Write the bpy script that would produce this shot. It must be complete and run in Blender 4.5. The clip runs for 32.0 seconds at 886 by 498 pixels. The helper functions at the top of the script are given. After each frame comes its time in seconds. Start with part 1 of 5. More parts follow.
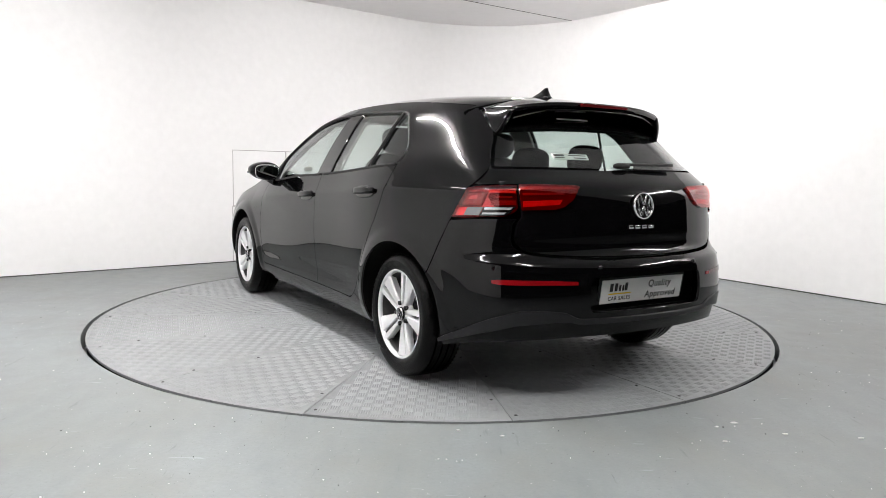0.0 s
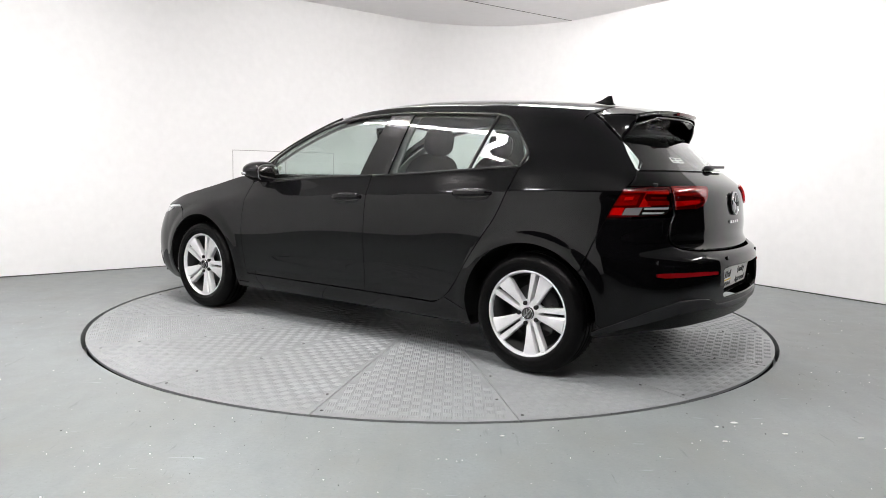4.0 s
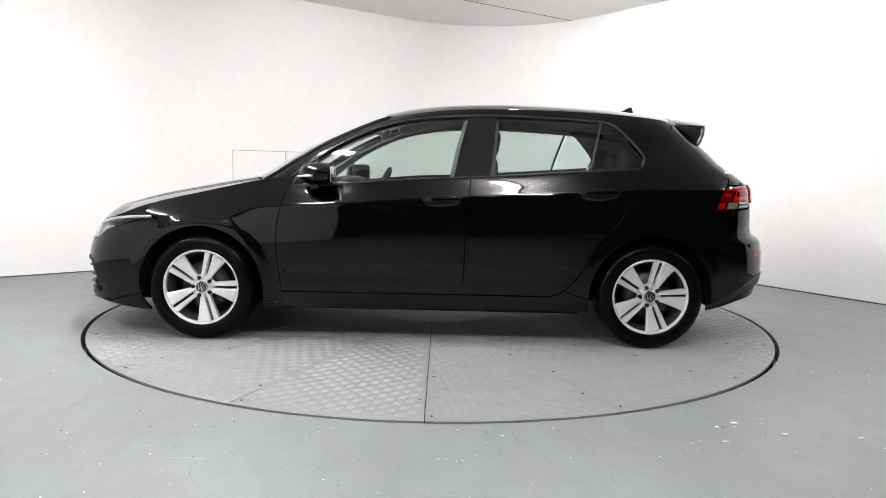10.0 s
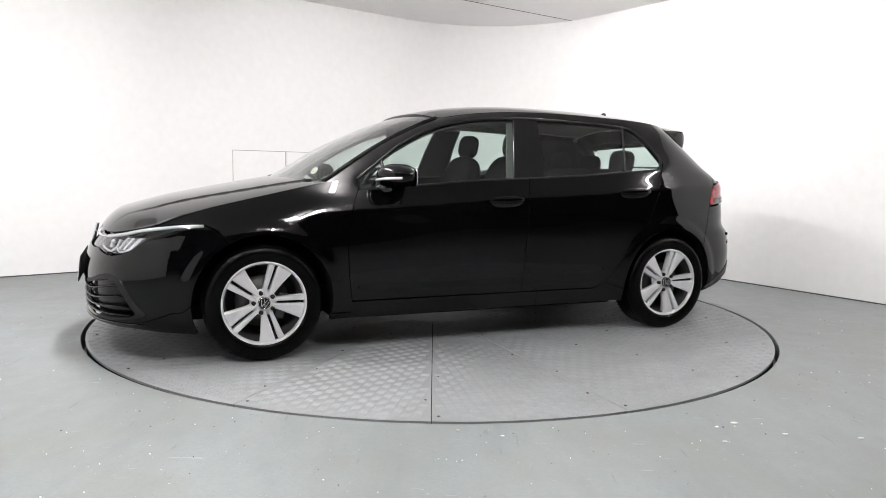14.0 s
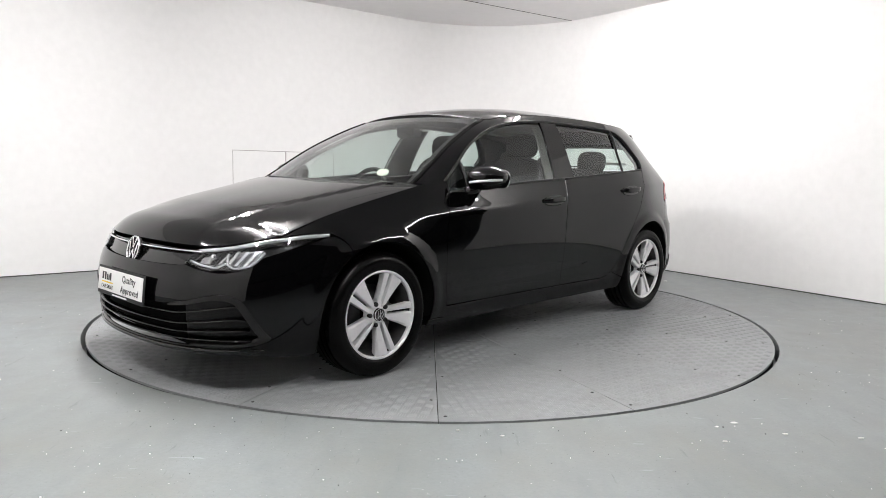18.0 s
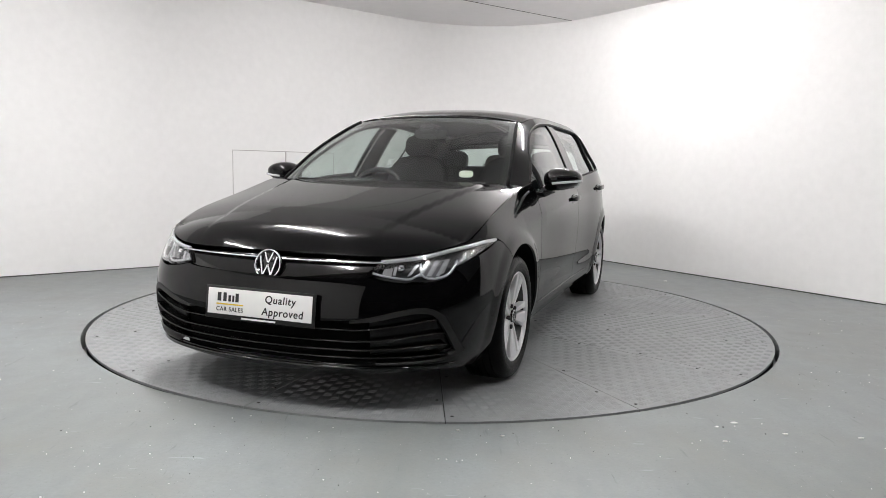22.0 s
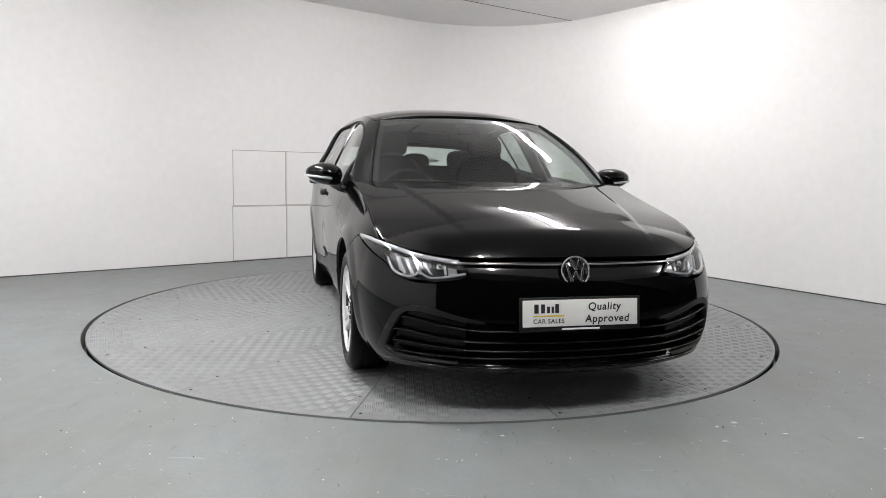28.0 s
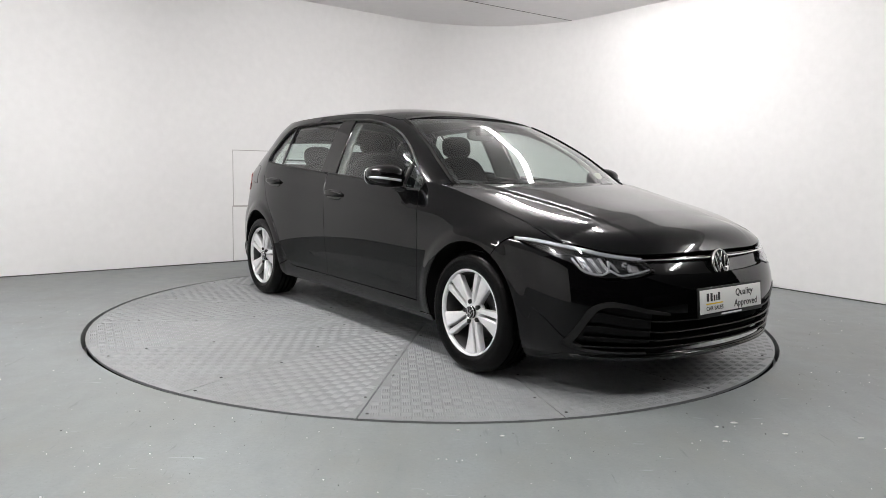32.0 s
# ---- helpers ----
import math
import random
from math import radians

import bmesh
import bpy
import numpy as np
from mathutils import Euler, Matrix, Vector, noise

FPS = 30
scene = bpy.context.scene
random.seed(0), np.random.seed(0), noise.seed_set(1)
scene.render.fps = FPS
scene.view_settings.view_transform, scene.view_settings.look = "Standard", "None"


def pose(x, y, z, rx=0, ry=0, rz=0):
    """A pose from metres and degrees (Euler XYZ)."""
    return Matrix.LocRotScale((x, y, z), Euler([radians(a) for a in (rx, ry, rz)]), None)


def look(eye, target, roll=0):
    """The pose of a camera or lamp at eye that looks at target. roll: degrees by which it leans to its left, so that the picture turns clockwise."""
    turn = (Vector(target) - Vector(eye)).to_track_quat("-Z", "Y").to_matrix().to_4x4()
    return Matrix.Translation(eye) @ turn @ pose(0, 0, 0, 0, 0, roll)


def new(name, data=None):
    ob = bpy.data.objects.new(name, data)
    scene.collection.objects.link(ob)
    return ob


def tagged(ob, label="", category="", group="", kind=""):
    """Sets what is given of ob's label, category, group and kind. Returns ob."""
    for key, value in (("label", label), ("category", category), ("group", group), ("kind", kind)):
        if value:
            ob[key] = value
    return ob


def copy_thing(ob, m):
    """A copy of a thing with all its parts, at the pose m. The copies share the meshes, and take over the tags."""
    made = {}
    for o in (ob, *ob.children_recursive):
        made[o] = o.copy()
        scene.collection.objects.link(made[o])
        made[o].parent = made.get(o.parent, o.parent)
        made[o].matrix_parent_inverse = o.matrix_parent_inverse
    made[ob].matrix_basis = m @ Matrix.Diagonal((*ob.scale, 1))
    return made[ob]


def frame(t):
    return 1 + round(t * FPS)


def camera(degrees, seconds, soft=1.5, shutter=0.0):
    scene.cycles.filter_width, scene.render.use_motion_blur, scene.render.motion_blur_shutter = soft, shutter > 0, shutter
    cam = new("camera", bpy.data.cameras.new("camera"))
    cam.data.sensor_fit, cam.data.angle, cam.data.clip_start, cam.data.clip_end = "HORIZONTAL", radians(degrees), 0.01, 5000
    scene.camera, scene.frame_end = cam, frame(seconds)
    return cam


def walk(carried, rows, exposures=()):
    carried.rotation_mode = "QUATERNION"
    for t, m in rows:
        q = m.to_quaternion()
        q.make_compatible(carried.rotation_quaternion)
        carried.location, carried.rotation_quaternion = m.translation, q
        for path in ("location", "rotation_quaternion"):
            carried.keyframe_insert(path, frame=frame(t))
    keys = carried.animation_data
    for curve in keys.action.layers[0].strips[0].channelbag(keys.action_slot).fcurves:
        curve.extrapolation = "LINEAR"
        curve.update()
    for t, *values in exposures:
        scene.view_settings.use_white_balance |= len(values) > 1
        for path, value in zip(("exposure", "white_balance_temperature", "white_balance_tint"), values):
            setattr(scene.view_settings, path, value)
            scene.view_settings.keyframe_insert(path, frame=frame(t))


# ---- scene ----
# ---- camera: fixed on a stand in front of the turntable ----
cam = camera(63.57, 32.0, soft=0.55)
EYE = look((0.0, -5.092, 1.039), (0.0125, -4.0985, 0.9256), 1.22)
walk(cam, [(0, EYE), (32, EYE)], [(0, 0.22), (10, 0.27), (14, 0.25), (19, 0.10), (25, -0.18), (32, -0.14)])
START, RATE = 120.549, 5.8117   # the car's heading at the start and its turn, degrees and degrees a second
CAR_X, CAR_Y = 0.024, 0.104     # the car's middle from the turntable's axis, in the car's own directions


# ---- light ----
world = bpy.data.worlds.new("hall_air")
scene.world = world
world.use_nodes = True
world.node_tree.nodes["Background"].inputs[0].default_value = (0.9, 0.95, 1.0, 1)
world.node_tree.nodes["Background"].inputs[1].default_value = 0.0


# strip lights on the ceiling, out of view: place, direction, length and strength
# the fourth has no known source: a fill added to brighten the left wall
LIGHTS = [(1.12, 1.3, -66, 1.8, 92), (-1.35, -0.8, -66, 1.8, 205), (4.5, -1.7, -66, 2.0, 120), (-3.3, -2.0, -66, 0.9, 110), (-1.6, -3.5, -66, 0.75, 190), (0.5, -3.5, -66, 0.75, 265)]


# ---- helpers of the scene ----
def mesh_ob(name, bm, mat, parent=None, label="", smooth=True):
    me = bpy.data.meshes.new(name)
    bm.to_mesh(me)
    bm.free()
    if mat:
        me.materials.append(mat)
    if smooth:
        for p in me.polygons:
            p.use_smooth = True
    ob = new(name, me)
    if parent:
        ob.parent = parent
    if label:
        ob["label"] = label
    return ob


def part(name, bm, mat, parent, label="", smooth=True):
    """One mesh object under a thing or under a part."""
    return mesh_ob(name, bm, mat, parent, label, smooth)


def raw(name, verts, faces, mat, parent=None, label="", smooth=False):
    me = bpy.data.meshes.new(name)
    me.from_pydata([tuple(v) for v in verts], [], [tuple(f) for f in faces])
    me.materials.append(mat)
    if smooth:
        for p in me.polygons:
            p.use_smooth = True
    me.update()
    ob = new(name, me)
    if parent:
        ob.parent = parent
    if label:
        ob["label"] = label
    return ob


TABLES = {}


def curve_at(xs, ys, q):
    """Smooth natural cubic through (xs, ys), at q; worked out once on a fine table."""
    key = (tuple(xs), tuple(ys))
    if key not in TABLES:
        x, y = np.asarray(xs, float), np.asarray(ys, float)
        n, h = len(x), np.diff(x)
        a, b = np.eye(n), np.zeros(n)
        for i in range(1, n - 1):
            a[i, i - 1:i + 2] = h[i - 1], 2 * (h[i - 1] + h[i]), h[i]
            b[i] = 6 * ((y[i + 1] - y[i]) / h[i] - (y[i] - y[i - 1]) / h[i - 1])
        m = np.linalg.solve(a, b)
        g = np.linspace(x[0], x[-1], 4001)
        i = np.clip(np.searchsorted(x, g) - 1, 0, n - 2)
        t, u = g - x[i], x[i + 1] - g
        TABLES[key] = g, (m[i] * u**3 + m[i + 1] * t**3) / (6 * h[i]) + (y[i] / h[i] - m[i] * h[i] / 6) * u + (y[i + 1] / h[i] - m[i + 1] * h[i] / 6) * t
    return np.interp(q, *TABLES[key])


def box(bm, x0, x1, y0, y1, z0, z1, bevel=0.0):
    made = bmesh.ops.create_cube(bm, size=1, matrix=Matrix.Translation(((x0 + x1) / 2, (y0 + y1) / 2, (z0 + z1) / 2)) @ Matrix.Diagonal((x1 - x0, y1 - y0, z1 - z0, 1)))
    if bevel:
        edges = {e for v in made["verts"] for e in v.link_edges}
        bmesh.ops.bevel(bm, geom=list(edges), offset=bevel, segments=2, affect="EDGES", profile=0.6)
    return made["verts"]


# ---- materials ----
def material(name, colour, rough=0.5, metal=0.0, spec=0.5, coat=0.0, grain=0.0, grain_size=40.0, bump=0.0, bump_size=200.0, wear=0.0):
    """A principled surface; grain varies the colour at two scales, bump gives fine relief."""
    m = bpy.data.materials.new(name)
    m.use_nodes = True
    n, l = m.node_tree.nodes, m.node_tree.links
    b = n["Principled BSDF"]
    b.inputs["Base Color"].default_value = (*colour, 1)
    b.inputs["Roughness"].default_value = rough
    b.inputs["Metallic"].default_value = metal
    b.inputs["Specular IOR Level"].default_value = spec
    b.inputs["Coat Weight"].default_value = coat
    b.inputs["Coat Roughness"].default_value = 0.02
    co = n.new("ShaderNodeTexCoord")
    if grain:
        big, small, mix, ramp = n.new("ShaderNodeTexNoise"), n.new("ShaderNodeTexNoise"), n.new("ShaderNodeMath"), n.new("ShaderNodeMix")
        for t, s, d in ((big, grain_size * 0.06, 6), (small, grain_size, 4)):
            t.inputs["Scale"].default_value, t.inputs["Detail"].default_value = s, d
            l.new(co.outputs["Object"], t.inputs["Vector"])
        mix.operation = "ADD"
        l.new(big.outputs[0], mix.inputs[0]), l.new(small.outputs[0], mix.inputs[1])
        half = n.new("ShaderNodeMath")
        half.operation, half.inputs[1].default_value = "MULTIPLY", 0.5
        l.new(mix.outputs[0], half.inputs[0])
        spread = n.new("ShaderNodeMapRange")
        spread.inputs[1].default_value, spread.inputs[2].default_value = 0.3, 0.7
        l.new(half.outputs[0], spread.inputs[0])
        ramp.data_type = "RGBA"
        ramp.inputs[6].default_value = (*[c * (1 - grain) for c in colour], 1)
        ramp.inputs[7].default_value = (*[min(1, c * (1 + grain)) for c in colour], 1)
        l.new(spread.outputs[0], ramp.inputs[0]), l.new(ramp.outputs[2], b.inputs["Base Color"])
        if wear:
            rr = n.new("ShaderNodeMapRange")
            rr.inputs[3].default_value, rr.inputs[4].default_value = max(0.02, rough - wear), min(1, rough + wear)
            l.new(spread.outputs[0], rr.inputs[0]), l.new(rr.outputs[0], b.inputs["Roughness"])
    if bump:
        t, k = n.new("ShaderNodeTexNoise"), n.new("ShaderNodeBump")
        t.inputs["Scale"].default_value, t.inputs["Detail"].default_value = bump_size, 5
        k.inputs["Strength"].default_value, k.inputs["Distance"].default_value = bump, 0.002
        l.new(co.outputs["Object"], t.inputs["Vector"]), l.new(t.outputs[0], k.inputs["Height"]), l.new(k.outputs[0], b.inputs["Normal"])
    return m


def glow(name, colour, strength):
    m = bpy.data.materials.new(name)
    m.use_nodes = True
    b = m.node_tree.nodes["Principled BSDF"]
    b.inputs["Base Color"].default_value = (0.8, 0.8, 0.8, 1)
    b.inputs["Emission Color"].default_value, b.inputs["Emission Strength"].default_value = (*colour, 1), strength
    return m


def pane(name, tint, gloss=0.02):
    """Thin glass: tinted see-through with a mirror gloss that grows towards grazing."""
    m = bpy.data.materials.new(name)
    m.use_nodes = True
    n, l = m.node_tree.nodes, m.node_tree.links
    n.remove(n["Principled BSDF"])
    clear, shine, face, mix = n.new("ShaderNodeBsdfTransparent"), n.new("ShaderNodeBsdfGlossy"), n.new("ShaderNodeLayerWeight"), n.new("ShaderNodeMixShader")
    clear.inputs[0].default_value = (*tint, 1)
    shine.inputs["Roughness"].default_value = gloss
    shine.inputs["Color"].default_value = (1, 1, 1, 1)
    face.inputs[0].default_value = 0.5
    power, scale = n.new("ShaderNodeMath"), n.new("ShaderNodeMath")
    power.operation, power.inputs[1].default_value = "POWER", 4.0
    scale.operation, scale.inputs[1].default_value, scale.inputs[2].default_value = "MULTIPLY_ADD", 0.9, 0.06
    l.new(face.outputs["Facing"], power.inputs[0]), l.new(power.outputs[0], scale.inputs[0])
    l.new(scale.outputs[0], mix.inputs[0]), l.new(clear.outputs[0], mix.inputs[1]), l.new(shine.outputs[0], mix.inputs[2])
    l.new(mix.outputs[0], n["Material Output"].inputs[0])
    return m


def floor_paint(name, colour, rough, specks=1.0, stains=1.0):
    """Worn floor paint: cloudy patches, dark scuffs, pale chips and dust."""
    m = material(name, colour, rough, bump=0.25, bump_size=90)
    n, l = m.node_tree.nodes, m.node_tree.links
    b = n["Principled BSDF"]
    co = n.new("ShaderNodeTexCoord")

    def cloud(scale, detail, lo, hi, stretch=None):
        t, k = n.new("ShaderNodeTexNoise"), n.new("ShaderNodeMapRange")
        t.inputs["Scale"].default_value, t.inputs["Detail"].default_value, t.inputs["Roughness"].default_value = scale, detail, 0.62
        k.inputs[1].default_value, k.inputs[2].default_value = lo, hi
        if stretch:
            s = n.new("ShaderNodeMapping")
            s.inputs["Scale"].default_value, s.inputs["Rotation"].default_value = stretch, (0, 0, 0.5)
            l.new(co.outputs["Object"], s.inputs[0]), l.new(s.outputs[0], t.inputs["Vector"])
        else:
            l.new(co.outputs["Object"], t.inputs["Vector"])
        l.new(t.outputs[0], k.inputs[0])
        return k.outputs[0]

    def blend(f, a, c, amount=1.0):
        x = n.new("ShaderNodeMix")
        x.data_type = "RGBA"
        g = n.new("ShaderNodeMath")
        g.operation, g.inputs[1].default_value = "MULTIPLY", amount
        l.new(f, g.inputs[0]), l.new(g.outputs[0], x.inputs[0])
        if isinstance(a, tuple):
            x.inputs[6].default_value = (*a, 1)
        else:
            l.new(a, x.inputs[6])
        x.inputs[7].default_value = (*c, 1)
        return x.outputs[2]
    tone = blend(cloud(0.5, 4, 0.35, 0.68), colour, (colour[0] * 0.88, colour[1] * 0.84, colour[2] * 0.80), stains)
    tone = blend(cloud(2.2, 6, 0.42, 0.75), tone, (colour[0] * 0.84, colour[1] * 0.78, colour[2] * 0.70), 0.9 * stains)
    tone = blend(cloud(6, 6, 0.45, 0.80, (1, 0.35, 1)), tone, tuple(v * 0.72 for v in colour), 0.8)
    tone = blend(cloud(60, 4, 0.35, 0.75), tone, tuple(v * 0.78 for v in colour), 0.6)
    tone = blend(cloud(26, 3, 0.66, 0.72, (1, 0.12, 1)), tone, tuple(v * 0.5 for v in colour), 0.55 * stains)
    tone = blend(cloud(34, 3, 0.68, 0.73, (0.15, 1, 1)), tone, tuple(min(1, v * 1.7) for v in colour), 0.45 * stains)
    tone = blend(cloud(110, 1, 0.70, 0.73), tone, tuple(v * 0.4 for v in colour), 0.5)
    tone = blend(cloud(75, 1, 0.765, 0.775), tone, (0.6, 0.6, 0.58), 0.7 * specks)
    l.new(tone, b.inputs["Base Color"])
    k = n.new("ShaderNodeMapRange")
    k.inputs[3].default_value, k.inputs[4].default_value = rough - 0.02, rough + 0.05
    l.new(cloud(9, 3, 0.25, 0.75), k.inputs[0]), l.new(k.outputs[0], b.inputs["Roughness"])
    return m


WALL = material("white_wall_paint", (0.86, 0.855, 0.85), 0.6, grain=0.035, grain_size=14, bump=0.25, bump_size=60)
CEILING = material("white_ceiling_board", (0.85, 0.83, 0.83), 0.7, grain=0.03, grain_size=10)
FLOOR = floor_paint("grey_floor_paint", (0.222, 0.244, 0.250), 0.45)
PLATE = floor_paint("grey_painted_steel", (0.242, 0.256, 0.262), 0.44, specks=0.3, stains=0.4)
WORN = floor_paint("worn_raised_steel", (0.258, 0.272, 0.278), 0.44, specks=0.2, stains=0.4)
# lack of light put into the colour, so the car's reflections stay dark
UNLIT_HALL = material("unlit_hall", (0.015, 0.015, 0.016), 0.9, grain=0.2)
JOINT = material("grey_panel_joint", (0.45, 0.43, 0.42), 0.9)
LINE = material("dark_joint", (0.05, 0.05, 0.05), 0.9)
HOUSING = material("white_enamel", (0.75, 0.75, 0.74), 0.4)

PAINT = material("black_car_paint", (0.0016, 0.0016, 0.0018), 0.03, spec=0.27)
GLOSS = material("gloss_black_trim", (0.004, 0.004, 0.004), 0.06, spec=0.5)
MATT = material("matt_black_plastic", (0.007, 0.007, 0.007), 0.5, spec=0.3, grain=0.2, grain_size=80, bump=0.15)
SLAT = material("satin_black_slat", (0.003, 0.003, 0.003), 0.26, spec=0.22)
GREY_PLASTIC = material("dark_grey_plastic", (0.010, 0.010, 0.011), 0.36, spec=0.25, grain=0.15, grain_size=80, bump=0.1)
SEAL = material("black_seal_rubber", (0.004, 0.004, 0.004), 0.7, spec=0.12, grain=0.2, grain_size=90)
# near-black puts the shade of gaps, arches and the underside into the colour
SHADOW = material("black_shade", (0.003, 0.003, 0.003), 0.9, spec=0.1)
CHROME = material("chrome", (0.78, 0.78, 0.8), 0.07, metal=1.0)
ALLOY = material("silver_alloy", (0.72, 0.72, 0.73), 0.3, metal=0.35, grain=0.04, grain_size=50)
STEEL = material("brake_steel", (0.11, 0.11, 0.11), 0.45, metal=0.9, grain=0.2)
# darkened copy of the alloy: shade inside the rim is put into the colour
BARREL = material("alloy_shade_in_colour", (0.05, 0.05, 0.05), 0.5, metal=0.5, grain=0.15)
TYRE = material("tyre_rubber", (0.0018, 0.0018, 0.0018), 0.26, spec=0.1, grain=0.3, grain_size=45, bump=0.3, bump_size=300)
CLOTH = material("dark_seat_cloth", (0.012, 0.012, 0.013), 0.95, spec=0.1, grain=0.35, grain_size=120, bump=0.4, bump_size=500)
TRIM = material("dark_cabin_plastic", (0.009, 0.009, 0.010), 0.55, spec=0.25, grain=0.15, bump=0.2)
LINING = material("grey_headlining", (0.15, 0.147, 0.14), 0.9, grain=0.06, grain_size=90)
PALE = material("pale_plate_film", (0.78, 0.78, 0.76), 0.35, grain=0.02)
INK = material("black_print", (0.01, 0.01, 0.01), 0.5)
YELLOW = material("yellow_print", (0.75, 0.52, 0.03), 0.5)
WHITE_PRINT = material("white_print", (0.8, 0.8, 0.8), 0.5)
RED = material("red_lamp_lens", (0.17, 0.003, 0.005), 0.05, spec=0.5)
RED_DARK = material("dark_red_lamp_lens", (0.07, 0.003, 0.004), 0.06, spec=0.5)
RED_GLASS = pane("red_lamp_cover", (0.80, 0.035, 0.04))
BAR_LIT = material("bright_light_bar", (0.75, 0.42, 0.42), 0.25, metal=0.3, grain=0.2, grain_size=120)
BAR_DIM = material("smoked_light_bar", (0.30, 0.14, 0.14), 0.25, metal=0.3, grain=0.3, grain_size=120)
LAMP_BLACK = material("black_lamp_field", (0.006, 0.005, 0.005), 0.12)
CLEAR = material("clear_lamp_lens", (0.16, 0.16, 0.165), 0.15, metal=0.3)
LAMP_DARK = material("dark_lamp_housing", (0.022, 0.022, 0.023), 0.2, spec=0.6)
LAMP_BRIGHT = material("lamp_reflector", (0.72, 0.73, 0.75), 0.22, metal=0.6)
LAMP_GREY = material("satin_lamp_reflector", (0.45, 0.45, 0.46), 0.25, metal=0.5)
DRL = material("white_light_guide", (0.62, 0.63, 0.65), 0.12, metal=0.5)
GLASS = pane("tinted_car_glass", (0.745, 0.825, 0.795))
SCREEN = pane("windscreen_glass", (0.80, 0.86, 0.838))
LENS = pane("headlamp_cover", (0.93, 0.94, 0.95))
MIRROR = material("mirror_glass", (0.85, 0.86, 0.87), 0.02, metal=1.0)
PAPER = material("cream_sticker", (0.58, 0.59, 0.50), 0.6)


# ---- the bay: a curved white wall, ceiling and painted floor ----
CEIL = 2.8


def bay_outline():
    """The wall's line on the floor, from its end behind the camera's left round to its end at the right."""
    def arc(cx, cy, r, a0, a1, n):
        return [(cx + r * math.cos(radians(a0 + (a1 - a0) * i / n)), cy + r * math.sin(radians(a0 + (a1 - a0) * i / n))) for i in range(n + 1)]
    left = [(-1.55, -5.85), (-2.2, -5.3)] + arc(-3.2, -1.725, 2.6, 240, 128, 30)
    corner = arc(0.515, 2.568, 1.5, 128, 34.4, 40)
    return left + corner + [(4.72, -0.92)]


def wall_strip(name, line, thick, z0, z1, mat):
    """A wall of some thickness along a line, its inner face on the line."""
    pts = [Vector((x, y, 0)) for x, y in line]
    verts, faces = [], []
    for i, p in enumerate(pts):
        d = (pts[min(i + 1, len(pts) - 1)] - pts[max(i - 1, 0)]).normalized()
        o = p + Vector((-d.y, d.x, 0)) * thick
        verts += [(p.x, p.y, z0), (p.x, p.y, z1), (o.x, o.y, z0), (o.x, o.y, z1)]
    for i in range(len(pts) - 1):
        a, b = 4 * i, 4 * i + 4
        faces += [(a, b, b + 1, a + 1), (a + 2, a + 3, b + 3, b + 2), (a + 1, b + 1, b + 3, a + 3), (a, a + 2, b + 2, b)]
    faces += [(0, 1, 3, 2), (len(verts) - 4, len(verts) - 2, len(verts) - 1, len(verts) - 3)]
    ob = raw(name, verts, faces, mat, smooth=True)
    ob.data.set_sharp_from_angle(angle=0.7)
    return ob


BAY = bay_outline()
tagged(wall_strip("wall_bay", BAY, 0.12, -0.05, CEIL, WALL), "white painted wall sweeping round a curved corner", "wall", kind="structure")
tagged(wall_strip("baseboard", BAY, -0.003, 0.001, 0.010, LINE), "thin dark joint along the foot of the wall", "trim", kind="structure")
HALL = 14.0
bm = bmesh.new()
R_TABLE = 2.277
box(bm, -HALL, HALL, -4.2, 6.5, CEIL, CEIL + 0.1)
tagged(mesh_ob("ceiling", bm, CEILING, smooth=False), "pale grey flat boarded ceiling with a fine joint", "ceiling", kind="structure")
# unseen hall, added as a near-black surround for the car to reflect
bm = bmesh.new()
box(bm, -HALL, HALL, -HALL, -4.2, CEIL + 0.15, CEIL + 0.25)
tagged(mesh_ob("ceiling_hall", bm, UNLIT_HALL, smooth=False), "near-black ceiling of the unseen hall, coloured as unlit", "ceiling", kind="structure")
# floor with a round opening for the turntable
bm = bmesh.new()
N = 192
ring = [bm.verts.new((R_TABLE * math.cos(2 * math.pi * i / N), R_TABLE * math.sin(2 * math.pi * i / N), 0)) for i in range(N)]
low = [bm.verts.new((v.co.x, v.co.y, -0.12)) for v in ring]
out = []
for i in range(N):
    a = 2 * math.pi * i / N
    c, s = math.cos(a), math.sin(a)
    k = min(HALL / abs(c) if c else 1e9, HALL / abs(s) if s else 1e9)
    k = min(k, (6.3 / -s) if s < 0 else 1e9)
    out.append(bm.verts.new((c * k, s * k, 0)))
for i in range(N):
    j = (i + 1) % N
    bm.faces.new((ring[i], out[i], out[j], ring[j]))
    bm.faces.new((ring[i], ring[j], low[j], low[i]))
bm.faces.new(low)
tagged(mesh_ob("floor", bm, FLOOR, smooth=False), "worn blue-grey painted concrete floor with scuffs", "floor", kind="structure")
# the unseen hall's floor and walls, added near-black like its ceiling
bm = bmesh.new()
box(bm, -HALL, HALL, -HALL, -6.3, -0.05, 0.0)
tagged(mesh_ob("floor_hall", bm, UNLIT_HALL, smooth=False), "near-black floor of the unseen hall, coloured as unlit", "floor", kind="structure")
